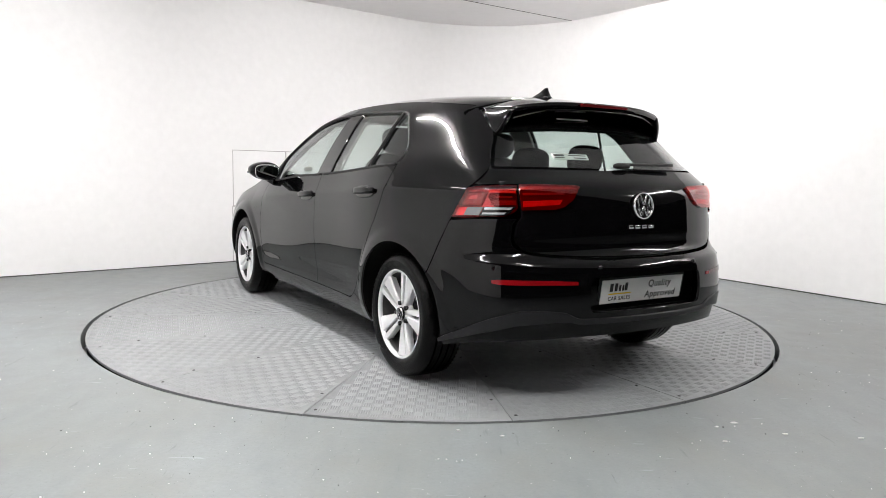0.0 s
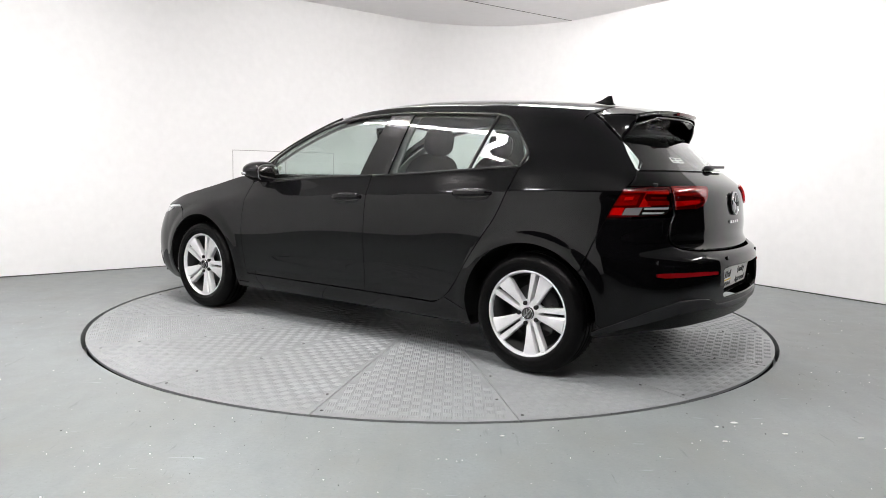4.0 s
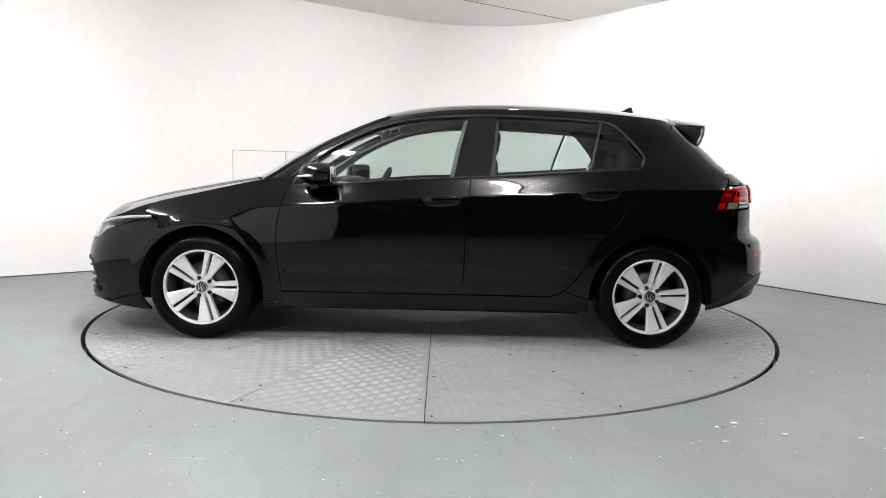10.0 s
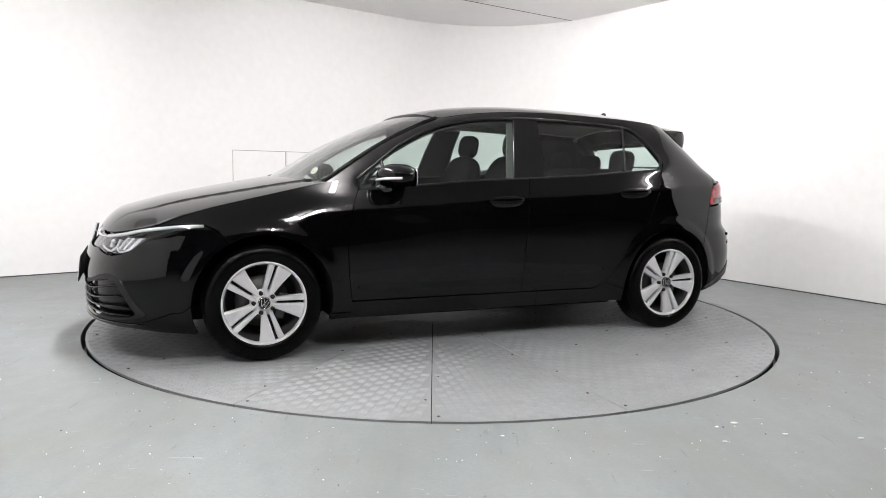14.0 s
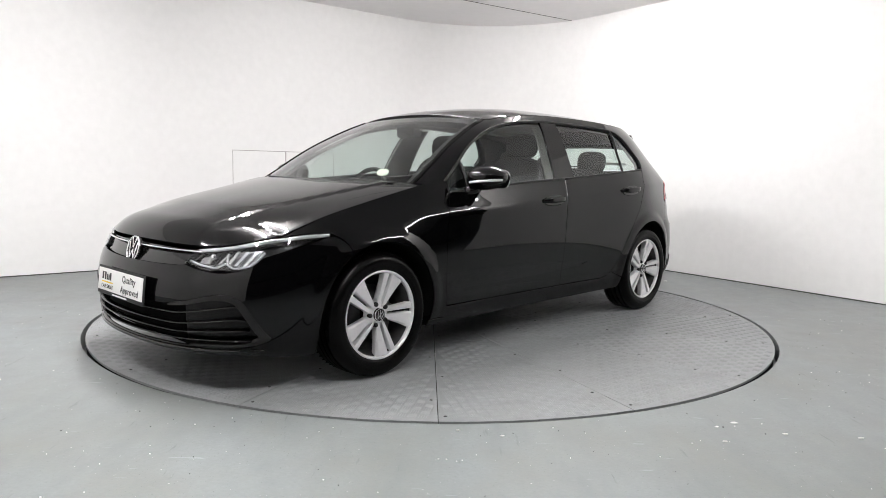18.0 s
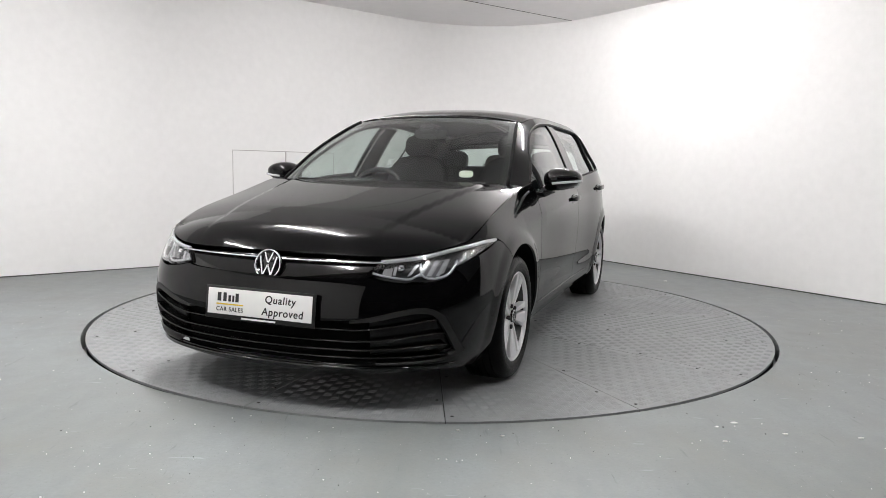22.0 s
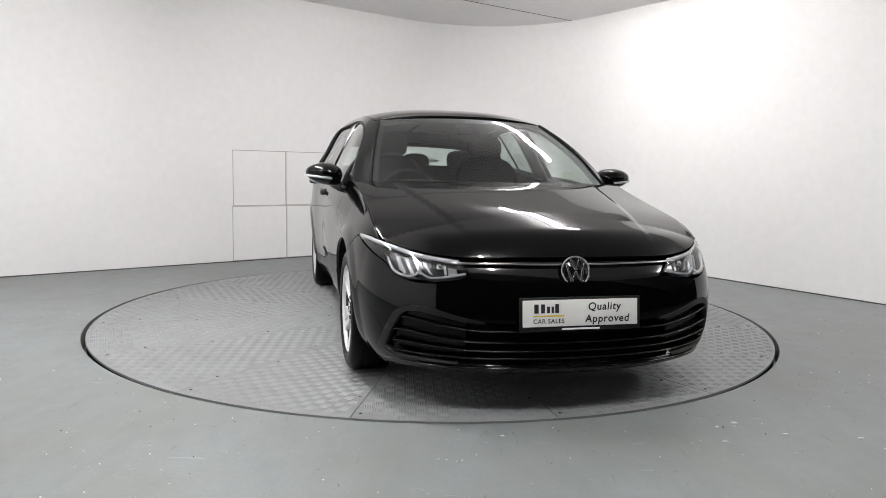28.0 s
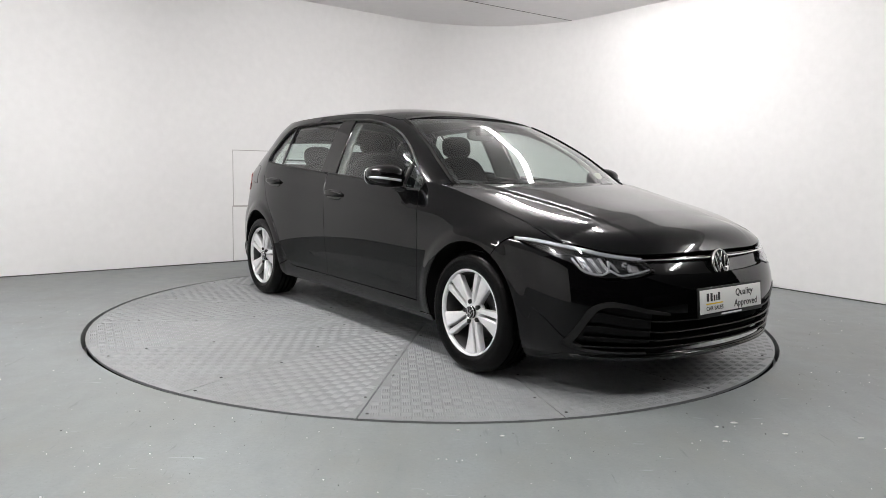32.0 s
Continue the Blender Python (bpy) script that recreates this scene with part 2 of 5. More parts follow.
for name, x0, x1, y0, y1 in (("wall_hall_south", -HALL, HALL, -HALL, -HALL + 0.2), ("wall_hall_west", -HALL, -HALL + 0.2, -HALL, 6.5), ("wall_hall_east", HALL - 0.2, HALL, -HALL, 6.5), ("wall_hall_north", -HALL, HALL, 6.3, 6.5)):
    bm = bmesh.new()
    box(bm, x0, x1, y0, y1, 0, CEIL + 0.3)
    tagged(mesh_ob(name, bm, UNLIT_HALL, smooth=False), "near-black plain wall added round the unseen hall", "wall", kind="structure")


# flush access panels in the wall, and the ceiling's joint
WALL_TURN = 37.957
for x0, x1, z0, z1 in ((-2.112, -1.640, 0.592, 1.174), (-1.637, -1.17, 0.592, 1.174), (-2.118, -1.633, 0.012, 0.586), (-1.630, -1.10, 0.012, 0.586)):
    c = math.cos(radians(WALL_TURN))
    bm = bmesh.new()
    box(bm, 0.005, (x1 - x0) / c - 0.005, -0.004, 0.004, 0.005, z1 - z0 - 0.005, 0.0012)
    ob = tagged(mesh_ob("access_panel", bm, WALL, smooth=False), "white flush access panel in the wall", "panel", "access panels")
    ob.matrix_basis = pose(x0, 0.3238 + 0.78006 * (x0 + 4.8007), z0, 0, 0, WALL_TURN)
    bm = bmesh.new()
    box(bm, -0.002, (x1 - x0) / c + 0.002, -0.0012, 0.002, -0.002, z1 - z0 + 0.002)
    part("panel_joint", bm, JOINT, ob, smooth=False)
bm = bmesh.new()
box(bm, -1.6, 1.6, -0.004, 0.004, -0.003, 0.002)
tagged(mesh_ob("ceiling_joint", bm, LINE, smooth=False), "thin dark joint between ceiling boards", "trim", kind="structure").matrix_basis = pose(0.30, 2.73, CEIL, 0, 0, 35)


# ---- ceiling lights ----
def tube_light(x, y, turn, length, strength):
    """A slim batten with a lit diffuser."""
    ob = tagged(new("ceiling_light"), "slim white lit strip light on the ceiling, out of view", "light", "strip lights")
    bm = bmesh.new()
    box(bm, -length / 2, length / 2, -0.045, 0.045, -0.03, 0, 0.008)
    part("housing", bm, HOUSING, ob)
    bm = bmesh.new()
    box(bm, -length / 2 + 0.02, length / 2 - 0.02, -0.035, 0.035, -0.075, -0.028, 0.015)
    part("diffuser", bm, glow("lit_tube", (1.0, 0.972, 0.968), strength), ob)
    ob.matrix_basis = pose(x, y, CEIL, 0, 0, turn)
    return ob


for lamp_row in LIGHTS:
    tube_light(*lamp_row)

# ---- turntable ----
turntable = tagged(new("turntable"), "round grey chequer-plate turntable let into the floor", "turntable")
bm = bmesh.new()
bmesh.ops.create_cone(bm, cap_ends=True, segments=192, radius1=R_TABLE - 0.03, radius2=R_TABLE - 0.03, depth=0.06, matrix=Matrix.Translation((0, 0, -0.042)))
part("deck", bm, SHADOW, turntable, smooth=False)


def sector(bm, r0, r1, a0, a1, z0, z1, gap, n=8):
    """A flat plate between two radii and two directions, drawn in by gap at its straight sides."""
    def edge(r):
        k = gap / max(r, 0.01)
        return [(r * math.cos(a0 + k + (a1 - a0 - 2 * k) * i / n), r * math.sin(a0 + k + (a1 - a0 - 2 * k) * i / n)) for i in range(n + 1)]
    loop = edge(r1) + edge(r0)[::-1]
    top, bot = [bm.verts.new((x, y, z1)) for x, y in loop], [bm.verts.new((x, y, z0)) for x, y in loop]
    bm.faces.new(top), bm.faces.new(bot[::-1])
    for i in range(len(loop)):
        j = (i + 1) % len(loop)
        bm.faces.new((top[i], bot[i], bot[j], top[j]))


STEP = 2 * math.pi / 16
plate_me, lug_me = None, None
for k in range(16):
    turn = 8.7 + 22.5 * k
    if plate_me is None:
        bm = bmesh.new()
        sector(bm, 0.35, R_TABLE - 0.025, 0, STEP, -0.012, 0.0, 0.002)
        plate = part("deck_plate", bm, PLATE, turntable, smooth=False)
        plate_me = plate.data
        # groups of four raised bars, each group turned against the next
        verts, faces = [], []
        cell = 0.046
        c0, s0 = math.cos(STEP / 2), math.sin(STEP / 2)
        for i in range(0, 43):
            for j in range(-10, 11):
                x, y = 0.37 + i * cell, j * cell
                r, a = math.hypot(x, y), math.atan2(y, x)
                if not (0.39 < r < R_TABLE - 0.05) or abs(a) > STEP / 2 - 0.026 / r:
                    continue
                turned = (i + j) % 2
                for k4 in range(4):
                    n0, d = len(verts), (k4 - 1.5) * 0.0105
                    for px, py, pz in ((-0.020, -0.0032, 0), (0.020, -0.0032, 0), (0.020, 0.0032, 0), (-0.020, 0.0032, 0), (-0.016, -0.0014, 0.0011), (0.016, -0.0014, 0.0011), (0.016, 0.0014, 0.0011), (-0.016, 0.0014, 0.0011)):
                        lx, ly = (x + px, y + py + d) if turned else (x - py - d, y + px)
                        verts.append((lx * c0 - ly * s0, lx * s0 + ly * c0, pz))
                    faces += [(n0 + 4, n0 + 5, n0 + 6, n0 + 7)] + [(n0 + q, n0 + (q + 1) % 4, n0 + 4 + (q + 1) % 4, n0 + 4 + q) for q in range(4)]
        lugs = raw("tread_pattern", verts, faces, WORN, turntable, smooth=False)
        lugs["kind"] = "stuff"
        lug_me = lugs.data
    else:
        plate, lugs = new("deck_plate", plate_me), new("tread_pattern", lug_me)
        plate.parent, lugs.parent = turntable, turntable
        lugs["kind"] = "stuff"
    plate.matrix_basis, lugs.matrix_basis = pose(0, 0, 0, 0, 0, turn), pose(0, 0, 0, 0, 0, turn)
bm = bmesh.new()
bmesh.ops.create_cone(bm, cap_ends=True, segments=64, radius1=0.346, radius2=0.346, depth=0.012, matrix=Matrix.Translation((0, 0, -0.006)))
part("centre_plate", bm, PLATE, turntable, smooth=False)


# countersunk screws beside the joints
screw_me = None
for k in range(16):
    a = radians(8.7 + 22.5 * k)
    for r, d in ((0.75, 0.03), (1.25, -0.03), (1.62, 0.03), (1.98, -0.028), (2.19, 0.03)):
        if screw_me is None:
            bm = bmesh.new()
            bmesh.ops.create_cone(bm, cap_ends=True, segments=10, radius1=0.008, radius2=0.006, depth=0.002)
            screw = part("screw", bm, LINE, turntable)
            screw_me = screw.data
        else:
            screw = new("screw", screw_me)
            screw.parent = turntable
        screw.matrix_basis = pose(r * math.cos(a) - d * math.sin(a), r * math.sin(a) + d * math.cos(a), 0.0012)

# flakes of white paint and dark grit on the floor
rng = random.Random(5)
CHIP = material("white_paint_chip", (0.78, 0.78, 0.76), 0.6)


def flake(bm, x, y, size):
    n, turn = rng.randint(4, 6), rng.uniform(0, 6.3)
    pts = [(x + size * rng.uniform(0.5, 1.1) * math.cos(turn + 6.283 * i / n), y + size * 0.6 * rng.uniform(0.5, 1.1) * math.sin(turn + 6.283 * i / n)) for i in range(n)]
    top, low = [bm.verts.new((*q, 0.0035)) for q in pts], [bm.verts.new((*q, 0.0002)) for q in pts]
    bm.faces.new(top)
    for i in range(n):
        bm.faces.new((top[i], low[i], low[(i + 1) % n], top[(i + 1) % n]))


for x, y, size in ((2.228, 1.667, 0.022), (1.27, -2.21, 0.018), (1.43, -2.33, 0.016), (1.18, -2.26, 0.010), (1.15, -2.42, 0.012), (0.28, -2.40, 0.012), (0.11, -2.35, 0.009), (1.72, -2.36, 0.012)):
    bm = bmesh.new()
    flake(bm, x, y, size)
    tagged(mesh_ob("paint_flake", bm, CHIP, smooth=False), "flake of white paint lying on the grey floor", "paint flake", "paint flakes")
for name, mat, count, lo, hi, label in (("paint_specks", CHIP, 110, 0.0012, 0.004, "tiny scattered specks of white paint on the floor"), ("grit", LINE, 90, 0.001, 0.0035, "tiny dark crumbs of grit on the floor")):
    bm = bmesh.new()
    k = 0
    while k < count:
        a, r = rng.uniform(0, 6.283), R_TABLE + 0.05 + abs(rng.gauss(0, 0.7))
        x, y = r * math.cos(a), r * math.sin(a)
        if y < 0.3 - abs(x) * 0.1 and abs(x) < 3.6 and y > -4.2:
            flake(bm, x, y, rng.uniform(lo, hi))
            k += 1
    tagged(mesh_ob(name, bm, mat, smooth=False), label, "debris", kind="stuff")
# ---- the car's skin: half-widths by height and length, closed in plan by rounded ends ----
X_AT = [-2.0, -1.65, -1.3, -0.6, 0.2, 0.9, 1.3, 1.75]
WIDTHS = [
    (0.13, (0.72, 0.755, 0.77, 0.775, 0.775, 0.77, 0.77, 0.76)),
    (0.22, (0.78, 0.815, 0.84, 0.825, 0.825, 0.835, 0.845, 0.83)),
    (0.32, (0.795, 0.835, 0.872, 0.858, 0.858, 0.866, 0.872, 0.865)),
    (0.48, (0.79, 0.842, 0.889, 0.876, 0.876, 0.882, 0.890, 0.88)),
    (0.62, (0.77, 0.842, 0.893, 0.885, 0.884, 0.886, 0.894, 0.868)),
    (0.72, (0.76, 0.828, 0.890, 0.886, 0.884, 0.878, 0.874, 0.84)),
    (0.80, (0.75, 0.812, 0.882, 0.884, 0.879, 0.862, 0.832, 0.788)),
    (0.88, (0.738, 0.792, 0.870, 0.873, 0.863, 0.832, 0.785, 0.735)),
    (0.97, (0.70, 0.766, 0.850, 0.850, 0.839, 0.80, 0.745, 0.69)),
    (1.06, (0.645, 0.728, 0.818, 0.815, 0.800, 0.765, 0.70, 0.65)),
    (1.16, (0.58, 0.668, 0.758, 0.762, 0.750, 0.715, 0.66, 0.62)),
    (1.26, (0.52, 0.606, 0.702, 0.706, 0.696, 0.665, 0.62, 0.58)),
    (1.34, (0.47, 0.552, 0.642, 0.648, 0.640, 0.615, 0.58, 0.54)),
    (1.40, (0.42, 0.50, 0.578, 0.585, 0.578, 0.56, 0.53, 0.50)),
]
NOSE_Z, NOSE_X = [0.12, 0.17, 0.21, 0.30, 0.40, 0.50, 0.57, 0.62, 0.66, 0.72, 1.0], [2.05, 2.16, 2.20, 2.217, 2.216, 2.203, 2.178, 2.153, 2.128, 2.09, 2.0]
TAIL_Z = [0.14, 0.19, 0.27, 0.36, 0.46, 0.57, 0.615, 0.638, 0.658, 0.68, 0.74, 0.83, 0.92, 0.975, 1.03, 1.155, 1.225, 1.31, 1.40]
TAIL_X = [1.86, 2.00, 2.12, 2.155, 2.17, 2.165, 2.158, 2.143, 2.112, 2.090, 2.082, 2.075, 2.062, 2.03, 1.955, 1.81, 1.73, 1.625, 1.50]
GLASS_Z, GLASS_X = [0.90, 0.94, 1.0, 1.08, 1.163, 1.231, 1.311, 1.372, 1.42], [1.22, 1.15, 1.05, 0.925, 0.785, 0.645, 0.46, 0.28, 0.10]
BELT_X, BELT_Z = [-1.35, -1.24, -0.8, -0.24, 0.19, 0.51, 0.85, 1.0], [1.06, 1.053, 1.02, 0.983, 0.96, 0.931, 0.904, 0.89]
ROOF_X, ROOF_Z = [-1.85, -1.59, -1.40, -1.22, -0.86, -0.5, -0.13, 0.05, 0.20, 0.32], [1.350, 1.390, 1.412, 1.428, 1.449, 1.458, 1.446, 1.427, 1.401, 1.371]
CREASE_X, CREASE_Z = [-2.0, -1.66, -1.27, -0.73, 0.18, 0.44, 0.95, 1.4], [0.945, 0.942, 0.932, 0.893, 0.841, 0.82, 0.79, 0.76]
HUB_X, HUB_Z, TYRE_R, ARCH = 1.315, 0.312, 0.312, 0.362


def width_table():
    """Half-widths on an even grid, smooth along and across."""
    xs, zs = np.linspace(-2.4, 2.4, 241), np.linspace(0.08, 1.46, 139)
    rows = np.array([curve_at(X_AT, r, np.clip(xs, X_AT[0], X_AT[-1])) for _, r in WIDTHS])
    heights = [h for h, _ in WIDTHS]
    return np.array([curve_at(heights, rows[:, i], zs) for i in range(len(xs))])


WIDTH_GRID = width_table()
FLAT_GRID, STENCIL = WIDTH_GRID.ravel(), np.arange(4)[:, None] * 139 + np.arange(4)[None]


def width(x, z):
    x, z = np.broadcast_arrays(np.asarray(x, float), np.asarray(z, float))
    gx, gz = np.clip((x + 2.4) / 0.02, 1, 238.999), np.clip((z - 0.08) / 0.01, 1, 136.999)
    ix, iz = gx.astype(int), gz.astype(int)
    tx, tz = gx - ix, gz - iz

    def cubic(t):
        return np.stack((0.5 * (-t + 2 * t * t - t**3), 0.5 * (2 - 5 * t * t + 3 * t**3), 0.5 * (t + 4 * t * t - 3 * t**3), 0.5 * (t**3 - t * t)))
    around = STENCIL.reshape((4, 4) + (1,) * x.ndim)
    w = np.einsum("a...,b...,ab...->...", cubic(tx), cubic(tz), FLAT_GRID[(ix - 1) * 139 + iz - 1 + around])
    d = z - curve_at(CREASE_X, CREASE_Z, x)
    fade = np.clip((1.15 - x) / 0.4, 0, 1)
    w = w + 0.013 * fade * np.exp(-np.sqrt(d * d + 0.011**2) / 0.045)
    w = w - 0.007 * np.exp(-((z - 0.40) / 0.05) ** 2) * np.clip((0.95 - np.abs(x)) / 0.25, 0, 1)
    for hx in (-HUB_X, HUB_X):
        r = np.hypot(x - hx, z - HUB_Z)
        k = np.clip((ARCH + 0.085 - r) / 0.060, 0, 1)
        w = w + (0.003 * np.exp(-((r - ARCH) / 0.03) ** 2) + 0.008 * k * k * (3 - 2 * k)) * np.clip((z - 0.15) / 0.2, 0, 1)
    return w


def end_front(z, high):
    """Foremost x, where the rounding begins, and its exponent."""
    if high:
        f = curve_at(GLASS_Z, GLASS_X, z)
        return f, f - 1.2, np.full_like(f, 10.0)
    f = curve_at(NOSE_Z, NOSE_X, z)
    return f, np.full_like(f, HUB_X - 0.01), np.full_like(f, 4.8)


def end_rear(z):
    f = curve_at(TAIL_Z, TAIL_X, z)
    a = np.interp(z, [0.5, 0.95, 1.1, 1.35], [1.3, 1.2, 0.92, 0.65])
    return f, a, np.interp(z, [0.4, 0.65, 0.9, 1.03], [5.5, 6.0, 7.0, 10.0])


def side_y(x, z, high=False):
    x, z = np.broadcast_arrays(np.asarray(x, float), np.asarray(z, float))
    f, a, n = end_front(z, high)
    q = np.clip((x - a) / (f - a), 0, 0.9999)
    k = np.sqrt(1 - q**n)
    f, a, n = end_rear(z)
    q = np.clip((-x - a) / (f - a), 0, 0.9999)
    return width(x, z) * k * np.sqrt(1 - q**n)


def ring(u, z, front, high=False):
    """The point of the skin whose way round the end is u = |x| + 0.9 - y."""
    u, z = np.asarray(u, float), np.asarray(z, float)
    f, a, n = end_front(z, high) if front else end_rear(z)
    sign = 1 if front else -1
    lo, hi = np.zeros_like(u), np.full_like(u, 2.0)

    def at(p):
        phi = np.clip(p - 1, 0, 1) * math.pi / 2
        x = np.where(p < 1, a * np.clip(p, 0, 1), a + (f - a) * np.sin(phi) ** (2 / n))
        return x, width(sign * x, z) * np.cos(phi)
    for _ in range(25):
        mid = (lo + hi) / 2
        x, y = at(mid)
        less = x + 0.9 - y < u
        lo, hi = np.where(less, mid, lo), np.where(less, hi, mid)
    x, y = at((lo + hi) / 2)
    return np.stack([sign * x, y, z], -1)


def end_x(y, z, front, high=False):
    y, z = np.broadcast_arrays(np.asarray(y, float), np.asarray(z, float))
    f, a, n = end_front(z, high) if front else end_rear(z)
    sign = 1 if front else -1
    lo, hi = np.zeros_like(z), np.ones_like(z)
    for _ in range(25):
        mid = (lo + hi) / 2
        phi = mid * math.pi / 2
        x = a + (f - a) * np.sin(phi) ** (2 / n)
        more = width(sign * x, z) * np.cos(phi) > np.abs(y)
        lo, hi = np.where(more, mid, lo), np.where(more, hi, mid)
    return sign * (a + (f - a) * np.sin((lo + hi) / 2 * math.pi / 2) ** (2 / n))


def rail_z(x):
    return curve_at(ROOF_X, ROOF_Z, x) - 0.062


def roof_z(x, y):
    x, y = np.broadcast_arrays(np.asarray(x, float), np.asarray(y, float))
    zr = rail_z(x)
    e = np.maximum(side_y(np.clip(x, -1.5, 0.22), zr, True), 0.4)
    return curve_at(ROOF_X, ROOF_Z, x) - 0.062 * np.abs(y / e) ** 2.6


HOOD_X, HOOD_Z = [0.85, 0.95, 1.05, 1.3, 1.5, 1.65, 1.75, 1.83, 1.9], [0.963, 0.951, 0.931, 0.873, 0.827, 0.787, 0.751, 0.714, 0.67]
MID_X, MID_Z = [0.85, 0.95, 1.17, 1.37, 1.57, 1.77, 1.98, 2.06, 2.14], [0.984, 0.973, 0.945, 0.909, 0.870, 0.829, 0.776, 0.753, 0.728]
EDGE_Y, EDGE_Z = [0.0, 0.2, 0.35, 0.49, 0.58, 0.66, 0.74, 0.80, 0.95], [0.663, 0.662, 0.660, 0.661, 0.669, 0.684, 0.708, 0.745, 0.88]
FRONT_Y = np.linspace(0, 0.86, 173)
FRONT_X = end_x(FRONT_Y, np.minimum(curve_at(EDGE_Y, EDGE_Z, FRONT_Y), 0.76), True) - 0.006


def hood_front(y):
    return np.interp(np.abs(y), FRONT_Y, FRONT_X)


def hood_base(x, y):
    xe = np.minimum(x, 1.83)
    zt = curve_at(HOOD_X, HOOD_Z, xe)
    e = side_y(xe, zt)
    zc = curve_at(MID_X, MID_Z, x)
    return zc - (curve_at(MID_X, MID_Z, xe) - zt) * np.clip(y / np.maximum(e, 0.3), 0, 1.3) ** 2.5


def hood_z(x, y):
    x, y = np.broadcast_arrays(np.asarray(x, float), np.asarray(y, float))
    y = np.abs(y)
    xf = hood_front(y)
    over = hood_base(xf, y) - curve_at(EDGE_Y, EDGE_Z, y)
    roll = over * np.clip(1 - (xf - x) / 0.15, 0, 1.5) ** 2.6
    line = 0.60 - 0.14 * np.clip((x - 1.0) / 0.8, 0, 1.2)
    k = np.clip((y - line + 0.018) / 0.036, 0, 1)
    dome = 0.0085 * (1 - k * k * (3 - 2 * k)) * np.clip((xf - x) / 0.35, 0, 1)
    return hood_base(x, y) - roll + dome


CHARTS = {
    "side": lambda a, b: np.stack([a, side_y(a, b), b], -1),
    "upper": lambda a, b: np.stack([a, side_y(a, b, True), b], -1),
    "nose": lambda a, b: ring(a, b, True),
    "tail": lambda a, b: ring(a, b, False),
    "front_face": lambda a, b: np.stack([end_x(a, b, True), a, b], -1),
    "screen": lambda a, b: np.stack([end_x(a, b, True, True), a, b], -1),
    "rear_face": lambda a, b: np.stack([end_x(a, b, False), a, b], -1),
    "hood": lambda a, b: np.stack([a, b, hood_z(a, b)], -1),
    "roof": lambda a, b: np.stack([a, b, roof_z(a, b)], -1),
}


def by_x(x, z, front):
    """A place of the end charts from its x and height."""
    return abs(x) + 0.9 - float(side_y(x, z)), z


def by_y(y, z, front):
    return abs(float(end_x(y, z, front))) + 0.9 - y, z


def centre(z0, z1, front, n=16):
    """The skin's middle line from one height to another."""
    return [by_y(0.0, z, front) for z in np.linspace(z0, z1, n)]


def run(pts, step=0.02):
    """A smooth line through points (centripetal enough for outlines)."""
    p = [np.array(q, float) for q in pts]
    if len(p) == 2:
        return [p[0] + (p[1] - p[0]) * i / 8 for i in range(9)]
    p = [2 * p[0] - p[1]] + p + [2 * p[-1] - p[-2]]
    res = []
    for i in range(1, len(p) - 2):
        n = max(2, int(np.linalg.norm(p[i + 1] - p[i]) / step))
        for k in range(n):
            t = k / n
            res.append(0.5 * (2 * p[i] + (p[i + 1] - p[i - 1]) * t + (2 * p[i - 1] - 5 * p[i] + 4 * p[i + 1] - p[i + 2]) * t * t + (3 * p[i] - p[i - 1] - 3 * p[i + 1] + p[i + 2]) * t**3))
    return res + [p[-2]]


def arch_line(hx, a0, a1, r=ARCH, n=40):
    return [np.array((hx + r * math.cos(radians(a0 + (a1 - a0) * i / n)), HUB_Z + r * math.sin(radians(a0 + (a1 - a0) * i / n)))) for i in range(n + 1)]


def inside(poly, q):
    res = np.zeros(len(q), bool)
    a, b = poly, np.roll(poly, -1, 0)
    for (x0, y0), (x1, y1) in zip(a, b):
        cross = (y0 > q[:, 1]) != (y1 > q[:, 1])
        if y1 != y0:
            res ^= cross & (q[:, 0] < (x1 - x0) * (q[:, 1] - y0) / (y1 - y0) + x0)
    return res


def even(line, step, gap):
    """Resample a closed outline, keep its corners, and draw it in by gap."""
    pts = [line[0]]
    for a, b in zip(line, line[1:] + line[:1]):
        d = np.linalg.norm(b - a)
        if d < 1e-5:
            continue
        n = max(1, int(round(d / step)))
        pts += [a + (b - a) * (i + 1) / n for i in range(n)]
    keep = [pts[0]]
    for p in pts[1:]:
        if np.linalg.norm(p - keep[-1]) > step * 0.35:
            keep.append(p)
    if np.linalg.norm(keep[-1] - keep[0]) < step * 0.35:
        keep.pop()
    k = np.array(keep)
    if gap:
        nxt, prv = np.roll(k, -1, 0), np.roll(k, 1, 0)
        area = np.sum(k[:, 0] * nxt[:, 1] - nxt[:, 0] * k[:, 1])
        t = nxt - prv
        t /= np.maximum(np.linalg.norm(t, axis=1), 1e-9)[:, None]
        k = k + np.stack([-t[:, 1], t[:, 0]], 1) * (gap if area > 0 else -gap)
    return k


